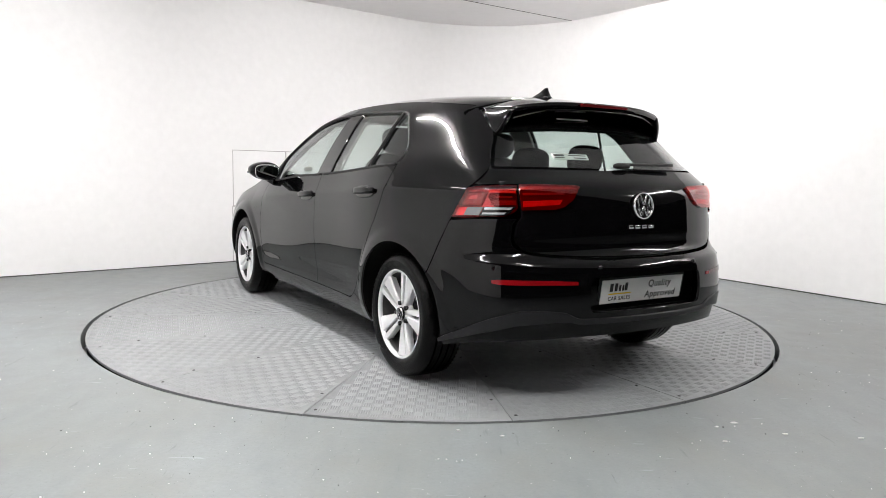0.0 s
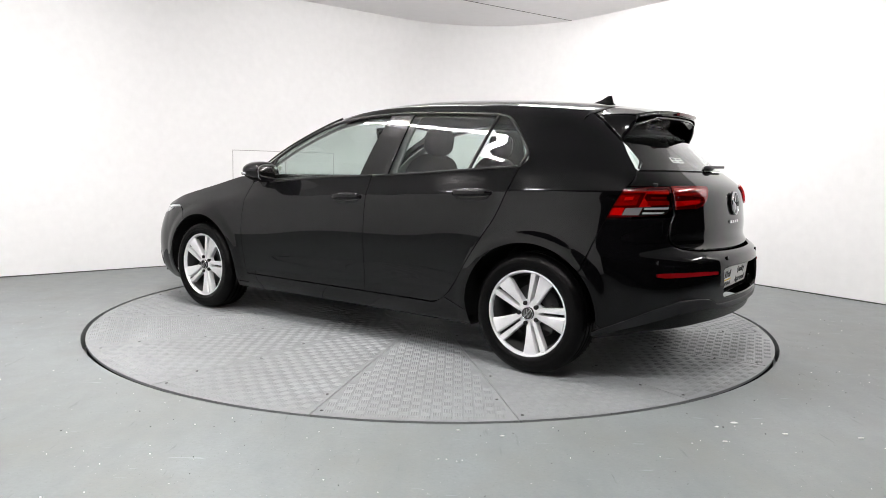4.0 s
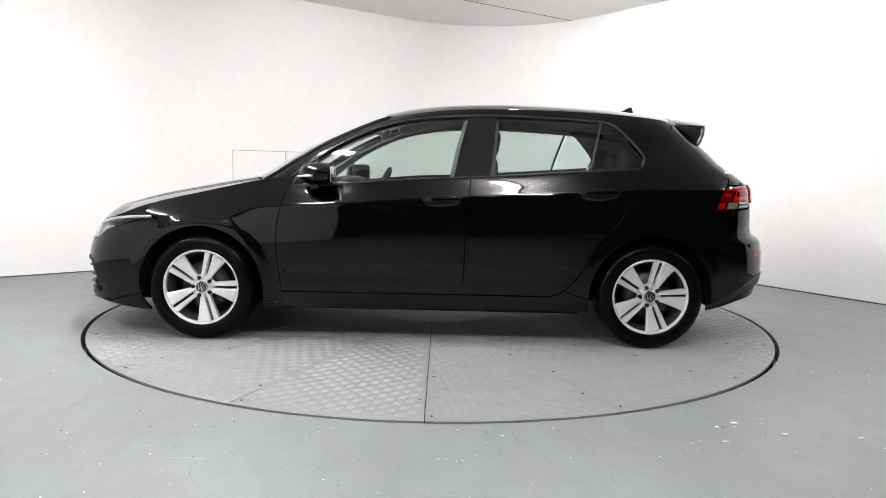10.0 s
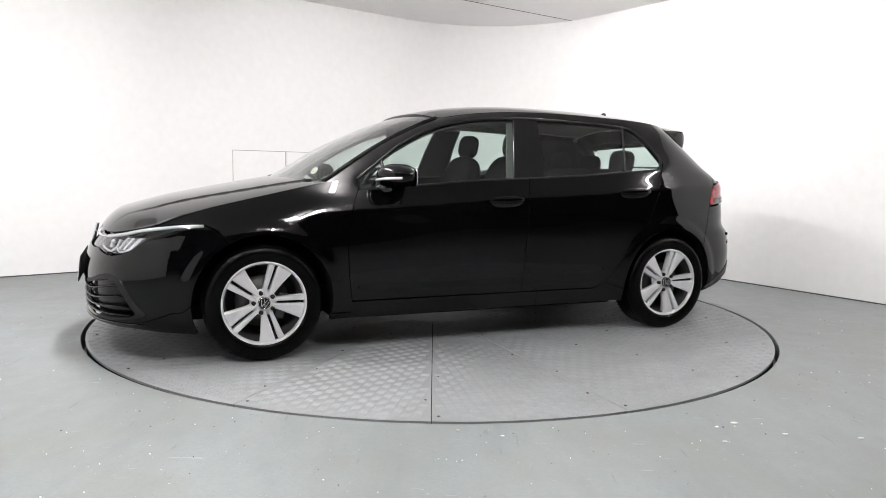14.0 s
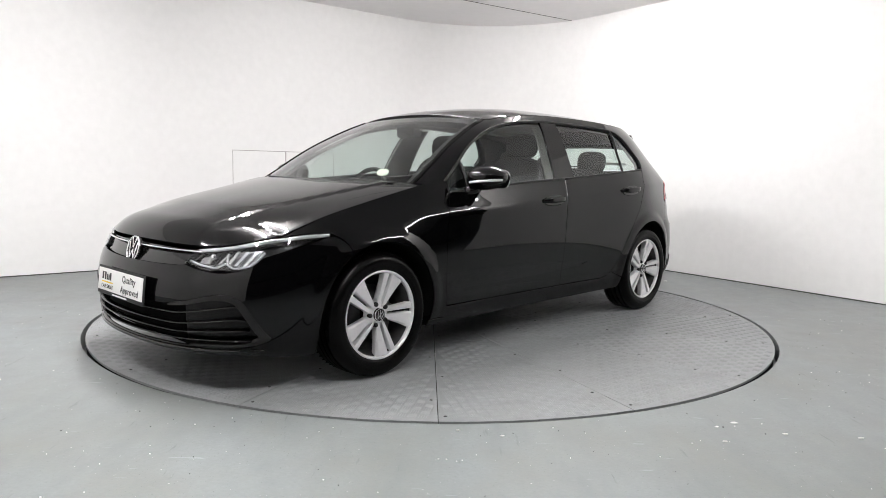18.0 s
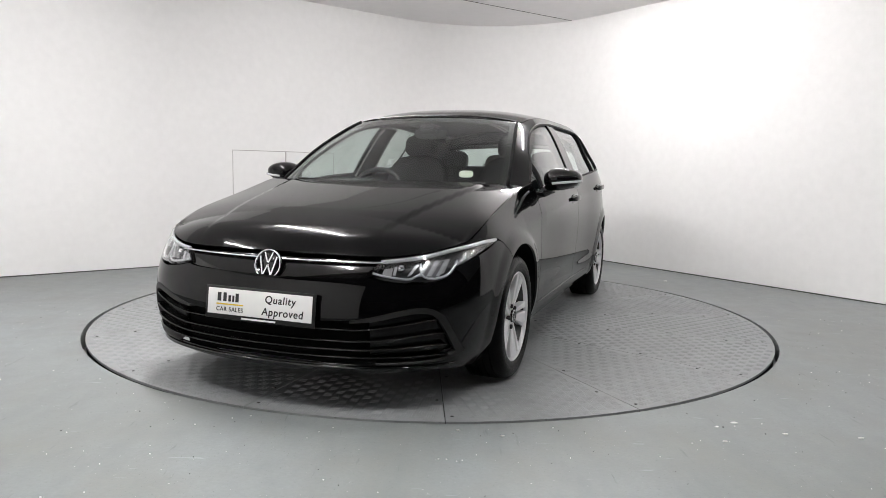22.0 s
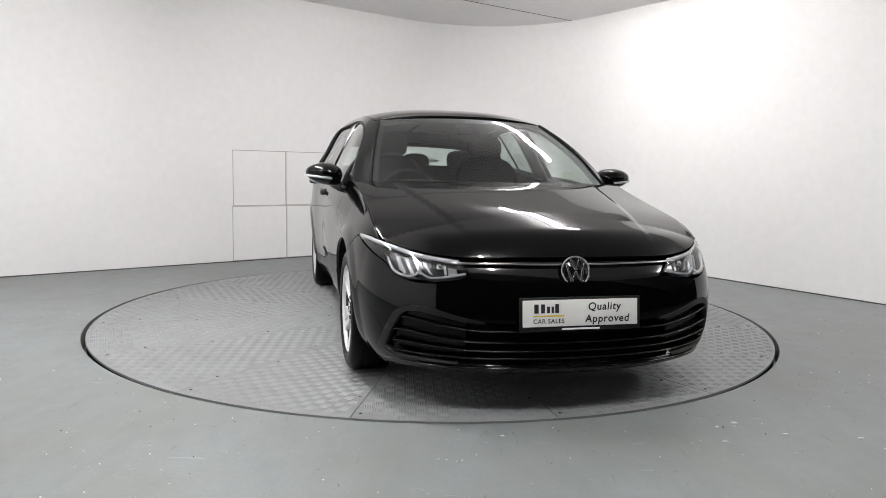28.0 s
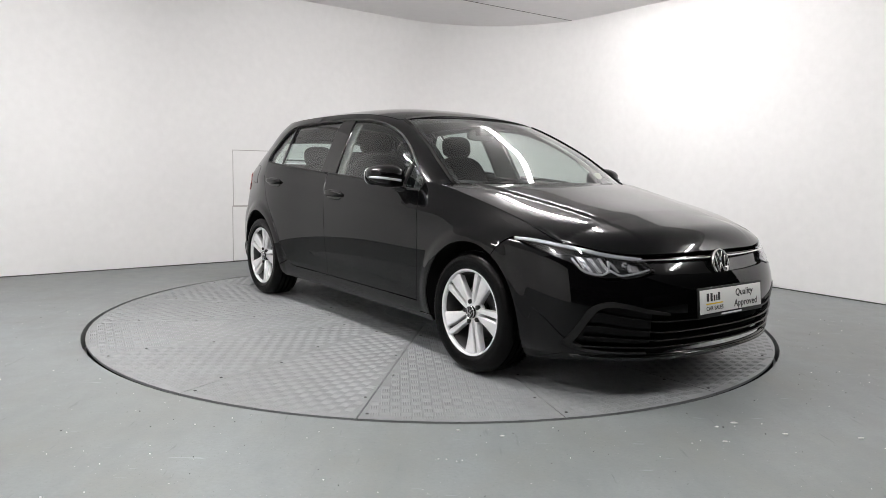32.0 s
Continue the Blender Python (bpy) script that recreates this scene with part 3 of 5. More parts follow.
def panel(name, outline, chart, mat, parent, label="", step=0.03, both=False, side=1, holes=(), depth=0.014, gap=0.0025, lift=0.0):
    """A sheet cut from the skin: outline in a chart's two coordinates, its edges turned in by depth.
    both: the half is mirrored and joined at the middle. side -1: the mirror image alone. lift: proud of the skin."""
    from mathutils.geometry import delaunay_2d_cdt
    f = CHARTS[chart] if isinstance(chart, str) else chart
    loops = [even(outline, step * 0.6, gap)] + [even(h, step * 0.6, -gap) for h in holes]
    if both:
        top = loops[0]
        if chart in ("hood", "roof"):
            top[:, 1] = np.where(np.abs(top[:, 1]) < 0.006, 0.0, top[:, 1])
    lo, hi = loops[0].min(0), loops[0].max(0)
    gx, gy = np.meshgrid(np.arange(lo[0], hi[0], step), np.arange(lo[1], hi[1], step * 0.87))
    gx = gx + (np.arange(gx.shape[0]) % 2)[:, None] * step / 2
    grid = np.stack([gx.ravel(), gy.ravel()], 1)
    ok = inside(loops[0], grid)
    for h in loops[1:]:
        ok &= ~inside(h, grid)
    grid = grid[ok]
    rim = np.concatenate(loops)
    far = np.ones(len(grid), bool)
    for i in range(0, len(rim), 64):
        far &= (np.linalg.norm(grid[:, None] - rim[None, i:i + 64], axis=2) > step * 0.45).all(1)
    grid = grid[far]
    pts = np.concatenate([rim, grid])
    edges, base = [], 0
    for lp in loops:
        edges += [(base + i, base + (i + 1) % len(lp)) for i in range(len(lp))]
        base += len(lp)
    out = delaunay_2d_cdt([Vector(p) for p in pts], edges, [], 0, 1e-6)
    q = np.array([tuple(v) for v in out[0]])
    tri = np.array([t for t in out[2] if len(t) == 3])
    mid = q[tri].mean(1)
    ok = inside(loops[0], mid)
    for h in loops[1:]:
        ok &= ~inside(h, mid)
    tri = tri[ok]
    e = 6e-4
    a, b = q[:, 0], q[:, 1]
    p = f(a, b)
    nrm = np.cross(f(a + e, b) - f(a - e, b), f(a, b + e) - f(a, b - e))
    nrm /= np.maximum(np.linalg.norm(nrm, axis=1), 1e-12)[:, None]
    away = np.array([0, 0, 0.75]) if chart not in ("hood", "roof") else np.array([0, 0, -3.0])
    ref = p - away
    ref[:, 0] *= 0.6
    if (nrm * ref).sum(1).mean() < 0:
        nrm = -nrm
    p = p + nrm * lift
    t0 = p[tri]
    face_n = np.cross(t0[:, 1] - t0[:, 0], t0[:, 2] - t0[:, 0])
    flip = (face_n * nrm[tri].mean(1)).sum(1) < 0
    tri[flip] = tri[flip][:, ::-1]
    # turned-in rim along edges that belong to one triangle
    seen = {}
    for t in tri:
        for i in range(3):
            k = (t[i], t[(i + 1) % 3])
            seen[k] = seen.get(k, 0) + 1
    rim_edges = [k for k in seen if (k[1], k[0]) not in seen]
    if both:
        p[:, 1] = np.where(np.abs(p[:, 1]) < 0.012, np.where(np.isin(np.arange(len(p)), list({i for k in rim_edges for i in k})), 0.0, p[:, 1]), p[:, 1])
        rim_edges = [k for k in rim_edges if abs(p[k[0], 1]) > 1e-6 or abs(p[k[1], 1]) > 1e-6]
    verts, norms, faces = [tuple(v) for v in p], [], [tuple(t) for t in tri]
    loop_n = [tuple(nrm[i]) for t in tri for i in t]
    for i, j in rim_edges:
        n0 = len(verts)
        inn_i, inn_j = p[i] - nrm[i] * depth, p[j] - nrm[j] * depth
        verts += [tuple(p[i]), tuple(p[j]), tuple(inn_j), tuple(inn_i)]
        faces.append((n0 + 1, n0, n0 + 3, n0 + 2))
        fn = np.cross(p[i] - p[j], inn_j - p[j])
        fn = fn / max(np.linalg.norm(fn), 1e-12)
        mix_i, mix_j = fn + nrm[i], fn + nrm[j]
        loop_n += [tuple(mix_j / max(np.linalg.norm(mix_j), 1e-9)), tuple(mix_i / max(np.linalg.norm(mix_i), 1e-9)), tuple(fn), tuple(fn)]

    def mirrored(vs, fs, ns):
        nf, nn, k = [], [], 0
        for face in fs:
            nf.append(tuple(reversed(face)))
            nn += [(x, -y, z) for x, y, z in reversed(ns[k:k + len(face)])]
            k += len(face)
        return [(x, -y, z) for x, y, z in vs], nf, nn
    if both:
        v2, f2, n2 = mirrored(verts, faces, loop_n)
        k = len(verts)
        verts, faces, loop_n = verts + v2, faces + [tuple(i + k for i in t) for t in f2], loop_n + n2
    elif side < 0:
        verts, faces, loop_n = mirrored(verts, faces, loop_n)
    me = bpy.data.meshes.new(name)
    me.from_pydata(verts, [], faces)
    me.materials.append(mat)
    for poly in me.polygons:
        poly.use_smooth = True
    me.normals_split_custom_set(loop_n)
    me.update()
    ob = new(name, me)
    ob.parent = parent
    if label:
        ob["label"] = label
    return ob


car = tagged(new("hatchback_car"), "glossy black five-door hatchback with silver alloy wheels on the turntable", "car")

# ---- body panels ----
P = lambda pts: [np.array(q, float) for q in pts]
DOOR_A = [(0.806, 0.905), (0.845, 0.80), (0.868, 0.66), (0.868, 0.52), (0.856, 0.40), (0.842, 0.30)]
DOOR_B = [(-0.218, 0.30), (-0.222, 0.45), (-0.224, 0.60), (-0.232, 0.78), (-0.252, 0.985)]
DOOR_C = [(-0.70, 0.302), (-0.80, 0.335), (-0.88, 0.42), (-0.97, 0.56), (-1.06, 0.69), (-1.125, 0.78), (-1.185, 0.91), (-1.235, 1.053)]
belt = lambda x0, x1, n=30: [np.array((x, float(curve_at(BELT_X, BELT_Z, x)))) for x in np.linspace(x0, x1, n)]
WIN_TOP = [(-1.262, 1.085), (-1.262, 1.12), (-1.235, 1.165), (-1.15, 1.262), (-1.095, 1.308), (-1.02, 1.329), (-0.80, 1.343), (-0.40, 1.356), (-0.13, 1.347), (0.034, 1.332), (0.202, 1.302), (0.369, 1.246), (0.538, 1.160), (0.66, 1.078), (0.79, 0.975)]


def screen_edge(z):
    """Half-width at which the windscreen ends and the pillar begins."""
    return float(np.interp(z, [0.95, 1.1, 1.25, 1.37], [0.705, 0.665, 0.60, 0.535]))


pillar_front = [np.array((float(end_x(screen_edge(z), z, True, True)), z)) for z in np.linspace(0.945, 1.335, 14)]
rail = lambda x0, x1, n=30: [np.array((x, float(rail_z(x)))) for x in np.linspace(x0, x1, n)]
hood_edge = lambda x0, x1, n=20: [np.array((x, float(curve_at(HOOD_X, HOOD_Z, x)))) for x in np.linspace(x0, x1, n)]
WING_REAR = [(-1.475, 1.336), (-1.55, 1.28), (-1.641, 1.207), (-1.715, 1.115), (-1.777, 1.040), (-1.782, 1.0), (-1.765, 0.968)]
LAMP_TIP = (1.600, 0.724)

for s in (1, -1):
    front_door = panel("front_door", run(DOOR_A) + run(DOOR_B) + belt(-0.25, 0.79), "side", PAINT, car, side=s, step=0.019)
    rear_door = panel("rear_door", run(DOOR_B)[::-1] + run(DOOR_C) + belt(-1.23, -0.26), "side", PAINT, car, side=s, step=0.019)
    panel("front_wing", run(DOOR_A)[::-1] + hood_edge(0.84, 1.825) + run([(1.825, 0.712), (1.78, 0.722), (1.70, 0.728), LAMP_TIP]) + run([LAMP_TIP, (1.54, 0.69), (1.497, 0.625)]) + arch_line(HUB_X, 59.5, 187) + [np.array((0.955, 0.235)), np.array((0.845, 0.235))], "side", PAINT, car, side=s, step=0.019)
    panel("sill", [np.array(q) for q in ((0.85, 0.296), (0.85, 0.232), (0.962, 0.232), (0.962, 0.195), (-0.962, 0.205), (-0.955, 0.284), (-0.812, 0.336))] + run([(-0.79, 0.328), (-0.74, 0.303), (-0.70, 0.297)]), "side", PAINT, car, "black sill", side=s, step=0.02)
    panel("side_frame", pillar_front + rail(0.22, -1.05) + run(WIN_TOP)[::-1][:0] + [np.array((-1.06, 1.318))] + run(WIN_TOP[5:]) + belt(0.80, 0.96, 6), "upper", PAINT, car, side=s, step=0.02)
    quarter = [by_x(x, z, False) for x, z in run(DOOR_C)] + [by_x(x, z, False) for x, z in run(WIN_TOP[:6])] + [by_x(x, z, False) for x, z in rail(-1.05, -1.46)]
    quarter += [by_x(x, z, False) for x, z in run(WING_REAR)]
    quarter += [by_x(x, z, False) for x, z in ((-1.755, 0.957), (-1.748, 0.945), (-1.690, 0.818), (-1.645, 0.70), (-1.60, 0.57))]
    quarter += [by_x(x, z, False) for x, z in arch_line(-HUB_X, 138, -5)] + [by_x(-0.95, 0.285, False), by_x(-0.82, 0.335, False)]
    panel("rear_wing", [np.array(q) for q in quarter], "tail", PAINT, car, side=s, step=0.019)

half = [by_x(x, z, True) for x, z in run([(1.497, 0.625), (1.535, 0.682), (1.598, 0.716), (1.70, 0.69)])]
half += [by_y(y, z, True) for y, z in run([(0.775, 0.632), (0.745, 0.588), (0.69, 0.566), (0.63, 0.560), (0.52, 0.572), (0.45, 0.586), (0.40, 0.580), (0.2, 0.575), (0.0, 0.574)])] + centre(0.57, 0.397, True)
GRILLE_TOP = [(0.0, 0.402), (0.30, 0.402), (0.40, 0.408), (0.50, 0.428), (0.60, 0.455), (0.67, 0.466), (0.72, 0.456), (0.752, 0.430)]
GRILLE_SIDE = [(0.752, 0.430), (0.768, 0.388), (0.785, 0.335), (0.800, 0.276)]
GRILLE_LOW = [(0.800, 0.272), (0.775, 0.250), (0.70, 0.234), (0.5, 0.224), (0.2, 0.219), (0.0, 0.219)]
GRILLE = [by_y(y, z, True) for y, z in run(GRILLE_TOP) + run(GRILLE_SIDE)[1:] + run(GRILLE_LOW)]
half += GRILLE + centre(0.21, 0.18, True) + [by_y(y, z, True) for y, z in run([(0.0, 0.176), (0.3, 0.178), (0.6, 0.186)])] + [by_x(x, z, True) for x, z in run([(1.93, 0.185), (1.80, 0.165), (1.655, 0.15)])]
half += [by_x(x, z, True) for x, z in arch_line(HUB_X, -26, 59)]
front_bumper = panel("front_bumper", P(half), "nose", PAINT, car, both=True, step=0.021)


def pushed(chart, back):
    """The same chart, set back towards the car's inside by a fixed way."""
    f = CHARTS[chart]

    def g(a, b):
        e = 1e-3
        p = f(a, b)
        n = np.cross(f(a + e, b) - f(a - e, b), f(a, b + e) - f(a, b - e))
        n /= np.maximum(np.linalg.norm(n, axis=1), 1e-12)[:, None]
        n = np.where(((n * (p - np.array([0, 0, 0.75]))).sum(1) < 0)[:, None], -n, n)
        return p - n * back
    return g


def sweep(name, path, w, h, mat, parent, label="", both=False):
    """A thin strip of w by h along a path of places (centre line), upright across."""
    bm = bmesh.new()
    pts = [Vector(p) for p in path]
    if both:
        pts = [Vector((p.x, -p.y, p.z)) for p in reversed(pts)][:-1] + pts
    prev = None
    for i, p in enumerate(pts):
        d = (pts[min(i + 1, len(pts) - 1)] - pts[max(i - 1, 0)]).normalized()
        out = Vector((p.x, p.y * 0.8, 0)).normalized()
        out = (out - d * out.dot(d)).normalized()
        up = d.cross(out).normalized()
        row = [bm.verts.new(p + out * a * w / 2 + up * b * h / 2) for a, b in ((1, 0.7), (1, -0.7), (0.6, -1), (-1, -1), (-1, 1), (0.6, 1))]
        if prev:
            for k in range(6):
                bm.faces.new((prev[k], prev[(k + 1) % 6], row[(k + 1) % 6], row[k]))
        else:
            bm.faces.new(row)
        prev = row
    bm.faces.new(list(reversed(prev)))
    bmesh.ops.recalc_face_normals(bm, faces=bm.faces)
    return part(name, bm, mat, parent, label)


# lower grille: a dark back, closed outer fields, a matt surround and wavy slats
grille = panel("lower_grille", P(GRILLE + centre(0.22, 0.40, True)), pushed("nose", 0.055), SHADOW, car, "black lower grille", both=True, gap=0)
for z0, rise in ((0.368, 0.046), (0.320, 0.036), (0.284, 0.022), (0.252, 0.010)):
    path = []
    for y in np.linspace(0, 0.745, 28):
        z = z0 + rise * np.clip((y - 0.42) / 0.28, 0, 1) ** 1.3
        path.append((float(end_x(y, z, True)) - 0.020, float(y), float(z)))
    sweep("slat", path, 0.030, 0.007, SLAT, grille, both=True)
field = [by_y(y, z, True) for y, z in run([(0.475, 0.408), (0.60, 0.437), (0.67, 0.446), (0.715, 0.436), (0.735, 0.41)]) + run([(0.735, 0.41), (0.765, 0.33), (0.775, 0.285)]) + run([(0.775, 0.28), (0.70, 0.25), (0.475, 0.24)])]
for s in (1, -1):
    panel("blanking_field", P(field), pushed("nose", 0.032), SLAT, grille, "closed black outer field of the grille", side=s, step=0.02, depth=0.02, gap=0)
outer = [by_y(y, z, True) for y, z in run(GRILLE_TOP[2:]) + run(GRILLE_SIDE)[1:] + run(GRILLE_LOW[:4])]
inner = [by_y(y, z, True) for y, z in run([(0.5, 0.2275), (0.70, 0.2405), (0.755, 0.255), (0.778, 0.274)]) + run([(0.776, 0.285), (0.763, 0.335), (0.746, 0.383), (0.731, 0.414)])[1:] + run([(0.731, 0.416), (0.710, 0.436), (0.668, 0.444), (0.60, 0.434), (0.50, 0.410), (0.40, 0.398)])[1:]]
for s in (1, -1):
    panel("grille_surround", P(outer + inner), "nose", MATT, car, "matt black grille surround", side=s, step=0.012, lift=0.003, depth=0.03, gap=0)
lip = [(float(end_x(y, 0.205, True)) + 0.004, float(y), 0.207 + 0.02 * max(0.0, float(y) - 0.5)) for y in np.linspace(0, 0.76, 26)]
sweep("lip", lip, 0.02, 0.016, GLOSS, car, "gloss black lower lip", both=True)

# upper strip between the lamps, with a bright line
strip = [by_y(y, z, True) for y, z in ((0.0, 0.576), (0.2, 0.577), (0.40, 0.583), (0.46, 0.592), (0.50, 0.635), (0.50, 0.652), (0.3, 0.656), (0.0, 0.658))] + centre(0.654, 0.58, True, 6)
panel("upper_grille", P(strip), pushed("nose", 0.018), GLOSS, car, "gloss black upper grille", both=True, gap=0)
sweep("bright_line", [(float(end_x(y, 0.640 + 0.004 * y, True)) - 0.004, float(y), 0.640 + 0.004 * float(y)) for y in np.linspace(0.0, 0.52, 18)], 0.014, 0.008, CHROME, car, "thin chrome line", both=True)

# bonnet, roof, screen
hood_half = [np.array((1.105 - 0.30 * y * y, y)) for y in np.linspace(0, 0.72, 20)]
hood_half += [np.array((x, float(side_y(x, curve_at(HOOD_X, HOOD_Z, x))))) for x in np.linspace(0.97, 1.825, 30)]
hood_half += [np.array((float(hood_front(y)), y)) for y in np.linspace(0.738, 0.0, 30)]
panel("bonnet", hood_half, "hood", PAINT, car, both=True, gap=0.0045, step=0.020)
SCREEN_TOP = 1.366
screen_half = [np.array((y, 0.952)) for y in np.linspace(0, 0.70, 12)] + [np.array((screen_edge(z) - 0.002, z)) for z in np.linspace(0.955, 1.34, 18)] + [np.array((y, SCREEN_TOP - 0.032 * (y / 0.55) ** 2.4)) for y in np.linspace(0.53, 0, 14)]
panel("windscreen", screen_half, "screen", SCREEN, car, "clear laminated windscreen", both=True, depth=0.004)
band = [np.array((screen_edge(z) - 0.004, z)) for z in np.linspace(0.956, 1.336, 18)]
for s in (1, -1):
    panel("screen_band", band + [np.array((q[0] - 0.030, q[1])) for q in band[::-1]], pushed("screen", 0.007), SEAL, car, "black printed edge of the windscreen", side=s, step=0.02, depth=0.002, gap=0)
for s in (1, -1):
    sweep("screen_seal", [(x + 0.003, s * float(screen_edge(z) + 0.003), z) for x, z in [(float(q[0]), float(q[1])) for q in pillar_front]], 0.012, 0.020, SEAL, car, "black rubber windscreen seal")
top_band = [np.array((y, SCREEN_TOP - 0.004 - 0.032 * (y / 0.55) ** 2.4)) for y in np.linspace(0, 0.525, 14)]
panel("screen_band", top_band + [np.array((q[0], q[1] - 0.016)) for q in top_band[::-1]], pushed("screen", 0.0075), SEAL, car, "black printed edge of the windscreen", both=True, step=0.02, depth=0.002, gap=0)
roof_half = [np.array((float(end_x(y, SCREEN_TOP - 0.032 * (y / 0.55) ** 2.4, True, True)) - 0.004, y)) for y in np.linspace(0, 0.535, 16)]
roof_half += [np.array((x, float(side_y(x, rail_z(x), True)))) for x in np.linspace(0.212, -1.46, 52)] + [np.array((-1.47 - 0.04 * (1 - (y / 0.6) ** 2), y)) for y in np.linspace(0.6, 0, 14)]
panel("roof", roof_half, "roof", PAINT, car, both=True, depth=0.02)
cowl = [np.array((1.125 - 0.30 * y * y, y)) for y in np.linspace(0, 0.74, 16)] + [np.array((1.02 - 0.22 * y * y, y)) for y in np.linspace(0.74, 0, 16)]
panel("cowl", cowl, lambda a, b: np.stack([a, b, 0.943 - 0.03 * (np.abs(b) / 0.7) ** 2], -1), MATT, car, "matt black scuttle panel", both=True, gap=0)
for y0, y1 in ((0.62, -0.02), (0.05, -0.55)):
    pts = [(float(end_x(abs(y), 0.952 + 0.012 * abs(0.3 - y), True, True)) + 0.010, y, 0.948 + 0.012 * abs(0.3 - y)) for y in np.linspace(y0, y1, 14)]
    sweep("wiper", pts, 0.014, 0.012, MATT, car)

# ---- side windows ----
FRONT_GLASS = run([(0.645, 0.921), (0.3, 0.951), (-0.165, 0.979)]) + run([(-0.165, 0.983), (-0.20, 1.16), (-0.247, 1.345)]) + run([(-0.247, 1.343), (-0.13, 1.34), (0.034, 1.324), (0.202, 1.294), (0.369, 1.238), (0.53, 1.155), (0.645, 1.075)])
REAR_GLASS = run([(-0.355, 0.99), (-0.65, 1.009), (-0.925, 1.03)]) + run([(-0.93, 1.03), (-0.96, 1.16), (-1.005, 1.318)]) + run([(-1.0, 1.322), (-0.80, 1.334), (-0.396, 1.347)]) + [np.array((-0.375, 1.17))]
FIXED_GLASS = run([(-0.955, 1.033), (-1.1, 1.042), (-1.215, 1.052)]) + run([(-1.235, 1.075), (-1.245, 1.115), (-1.22, 1.155), (-1.14, 1.25), (-1.085, 1.296), (-1.035, 1.313)]) + [np.array((-0.985, 1.16))]
B_PILLAR = P([(-0.15, 0.975), (-0.185, 1.16), (-0.235, 1.352), (-0.405, 1.357), (-0.385, 1.17), (-0.365, 0.992), (-0.26, 0.984)])
CORNER_TRIM = run([(0.655, 0.921), (0.79, 0.91)]) + run([(0.79, 0.965), (0.72, 1.02), (0.655, 1.066)])
for s in (1, -1):
    panel("front_window", FRONT_GLASS, pushed("upper", 0.012), GLASS, car, "tinted side glass", side=s, depth=0.003, gap=0)
    panel("rear_window", REAR_GLASS, pushed("upper", 0.012), GLASS, car, "tinted side glass", side=s, depth=0.003, gap=0)
    panel("fixed_window", FIXED_GLASS, pushed("upper", 0.012), GLASS, car, "tinted fixed side glass", side=s, depth=0.003, gap=0)
    panel("pillar_trim", B_PILLAR, pushed("upper", 0.004), GLOSS, car, "gloss black pillar trim", side=s, step=0.02)
    panel("corner_window", CORNER_TRIM, pushed("upper", 0.012), GLASS, car, "small fixed triangular glass", side=s, step=0.02, depth=0.003, gap=0)
    on = lambda x, z, o=0.0: (x, s * (float(side_y(x, z, True)) + o), z)
    sweep("window_bar", [on(x, z, -0.006) for x, z in run([(0.652, 0.922), (0.652, 0.99), (0.652, 1.072)])], 0.012, 0.018, MATT, car)
    sweep("window_bar", [on(x, z, -0.004) for x, z in run([(-0.94, 1.03), (-0.972, 1.16), (-1.018, 1.322)])], 0.012, 0.016, MATT, car)
    line = run([(0.80, 0.965), (0.66, 1.07), (0.535, 1.157), (0.369, 1.242), (0.202, 1.298), (0.034, 1.328), (-0.13, 1.343), (-0.40, 1.352), (-0.80, 1.339), (-1.02, 1.323), (-1.09, 1.303), (-1.145, 1.257), (-1.23, 1.16), (-1.255, 1.115), (-1.235, 1.062)])
    sweep("window_seal", [on(x, z, -0.004) for x, z in line], 0.014, 0.014, MATT, car, "black rubber window seal")
    sweep("waist_seal", [on(x, z, 0.0) for x, z in belt(0.79, -0.245)], 0.012, 0.012, MATT, car, "black rubber waist seal")
    sweep("waist_seal", [on(x, z, 0.0) for x, z in belt(-0.26, -1.22)], 0.012, 0.012, MATT, car, "black rubber waist seal")

# ---- tail: glass, tailgate, spoiler, bumper ----
edge_y = lambda x, z: float(side_y(x, z))
glass_half = [np.array((y, 1.046)) for y in np.linspace(0, edge_y(-1.772, 1.046) - 0.012, 12)] + [np.array((edge_y(x, z) - 0.012, z)) for x, z in run([(-1.768, 1.052), (-1.715, 1.115), (-1.645, 1.205)])] + [np.array((y, 1.212 + 0.03 * (1 - (y / 0.6) ** 2))) for y in np.linspace(0.57, 0, 12)]
panel("rear_screen", glass_half, "rear_face", GLASS, car, "tinted heated rear window", both=True, depth=0.003)
gate = [by_y(y, z, False) for y, z in run([(0.0, 1.042), (0.4, 1.042), (0.655, 1.041)])] + [by_x(x, z, False) for x, z in run([(-1.784, 1.03), (-1.788, 1.0), (-1.772, 0.968)])]
gate += [by_y(y, z, False) for y, z in ((0.60, 0.972), (0.605, 0.835))] + [by_y(y, z, False) for y, z in run([(0.625, 0.80), (0.632, 0.74), (0.61, 0.70), (0.53, 0.675), (0.3, 0.663), (0.0, 0.660)])] + centre(0.664, 1.038, False, 30)
tailgate = panel("tailgate", P(gate), "tail", PAINT, car, both=True, step=0.02)
YA, YB = edge_y(-1.482, 1.335), edge_y(-1.646, 1.203)
FIN_D = (-1.700, YA - 0.030)
TRAIL = 0.10 / FIN_D[1] ** 2
spoil = [np.array((-1.478 - 0.04 * (1 - (y / 0.6) ** 2), y)) for y in np.linspace(0, YA - 0.004, 16)] + [np.array((x, YA - 0.030 * (-1.482 - x) / 0.218)) for x in np.linspace(-1.485, -1.695, 12)] + [np.array((-1.80 + TRAIL * y * y, y)) for y in np.linspace(FIN_D[1], 0, 24)]
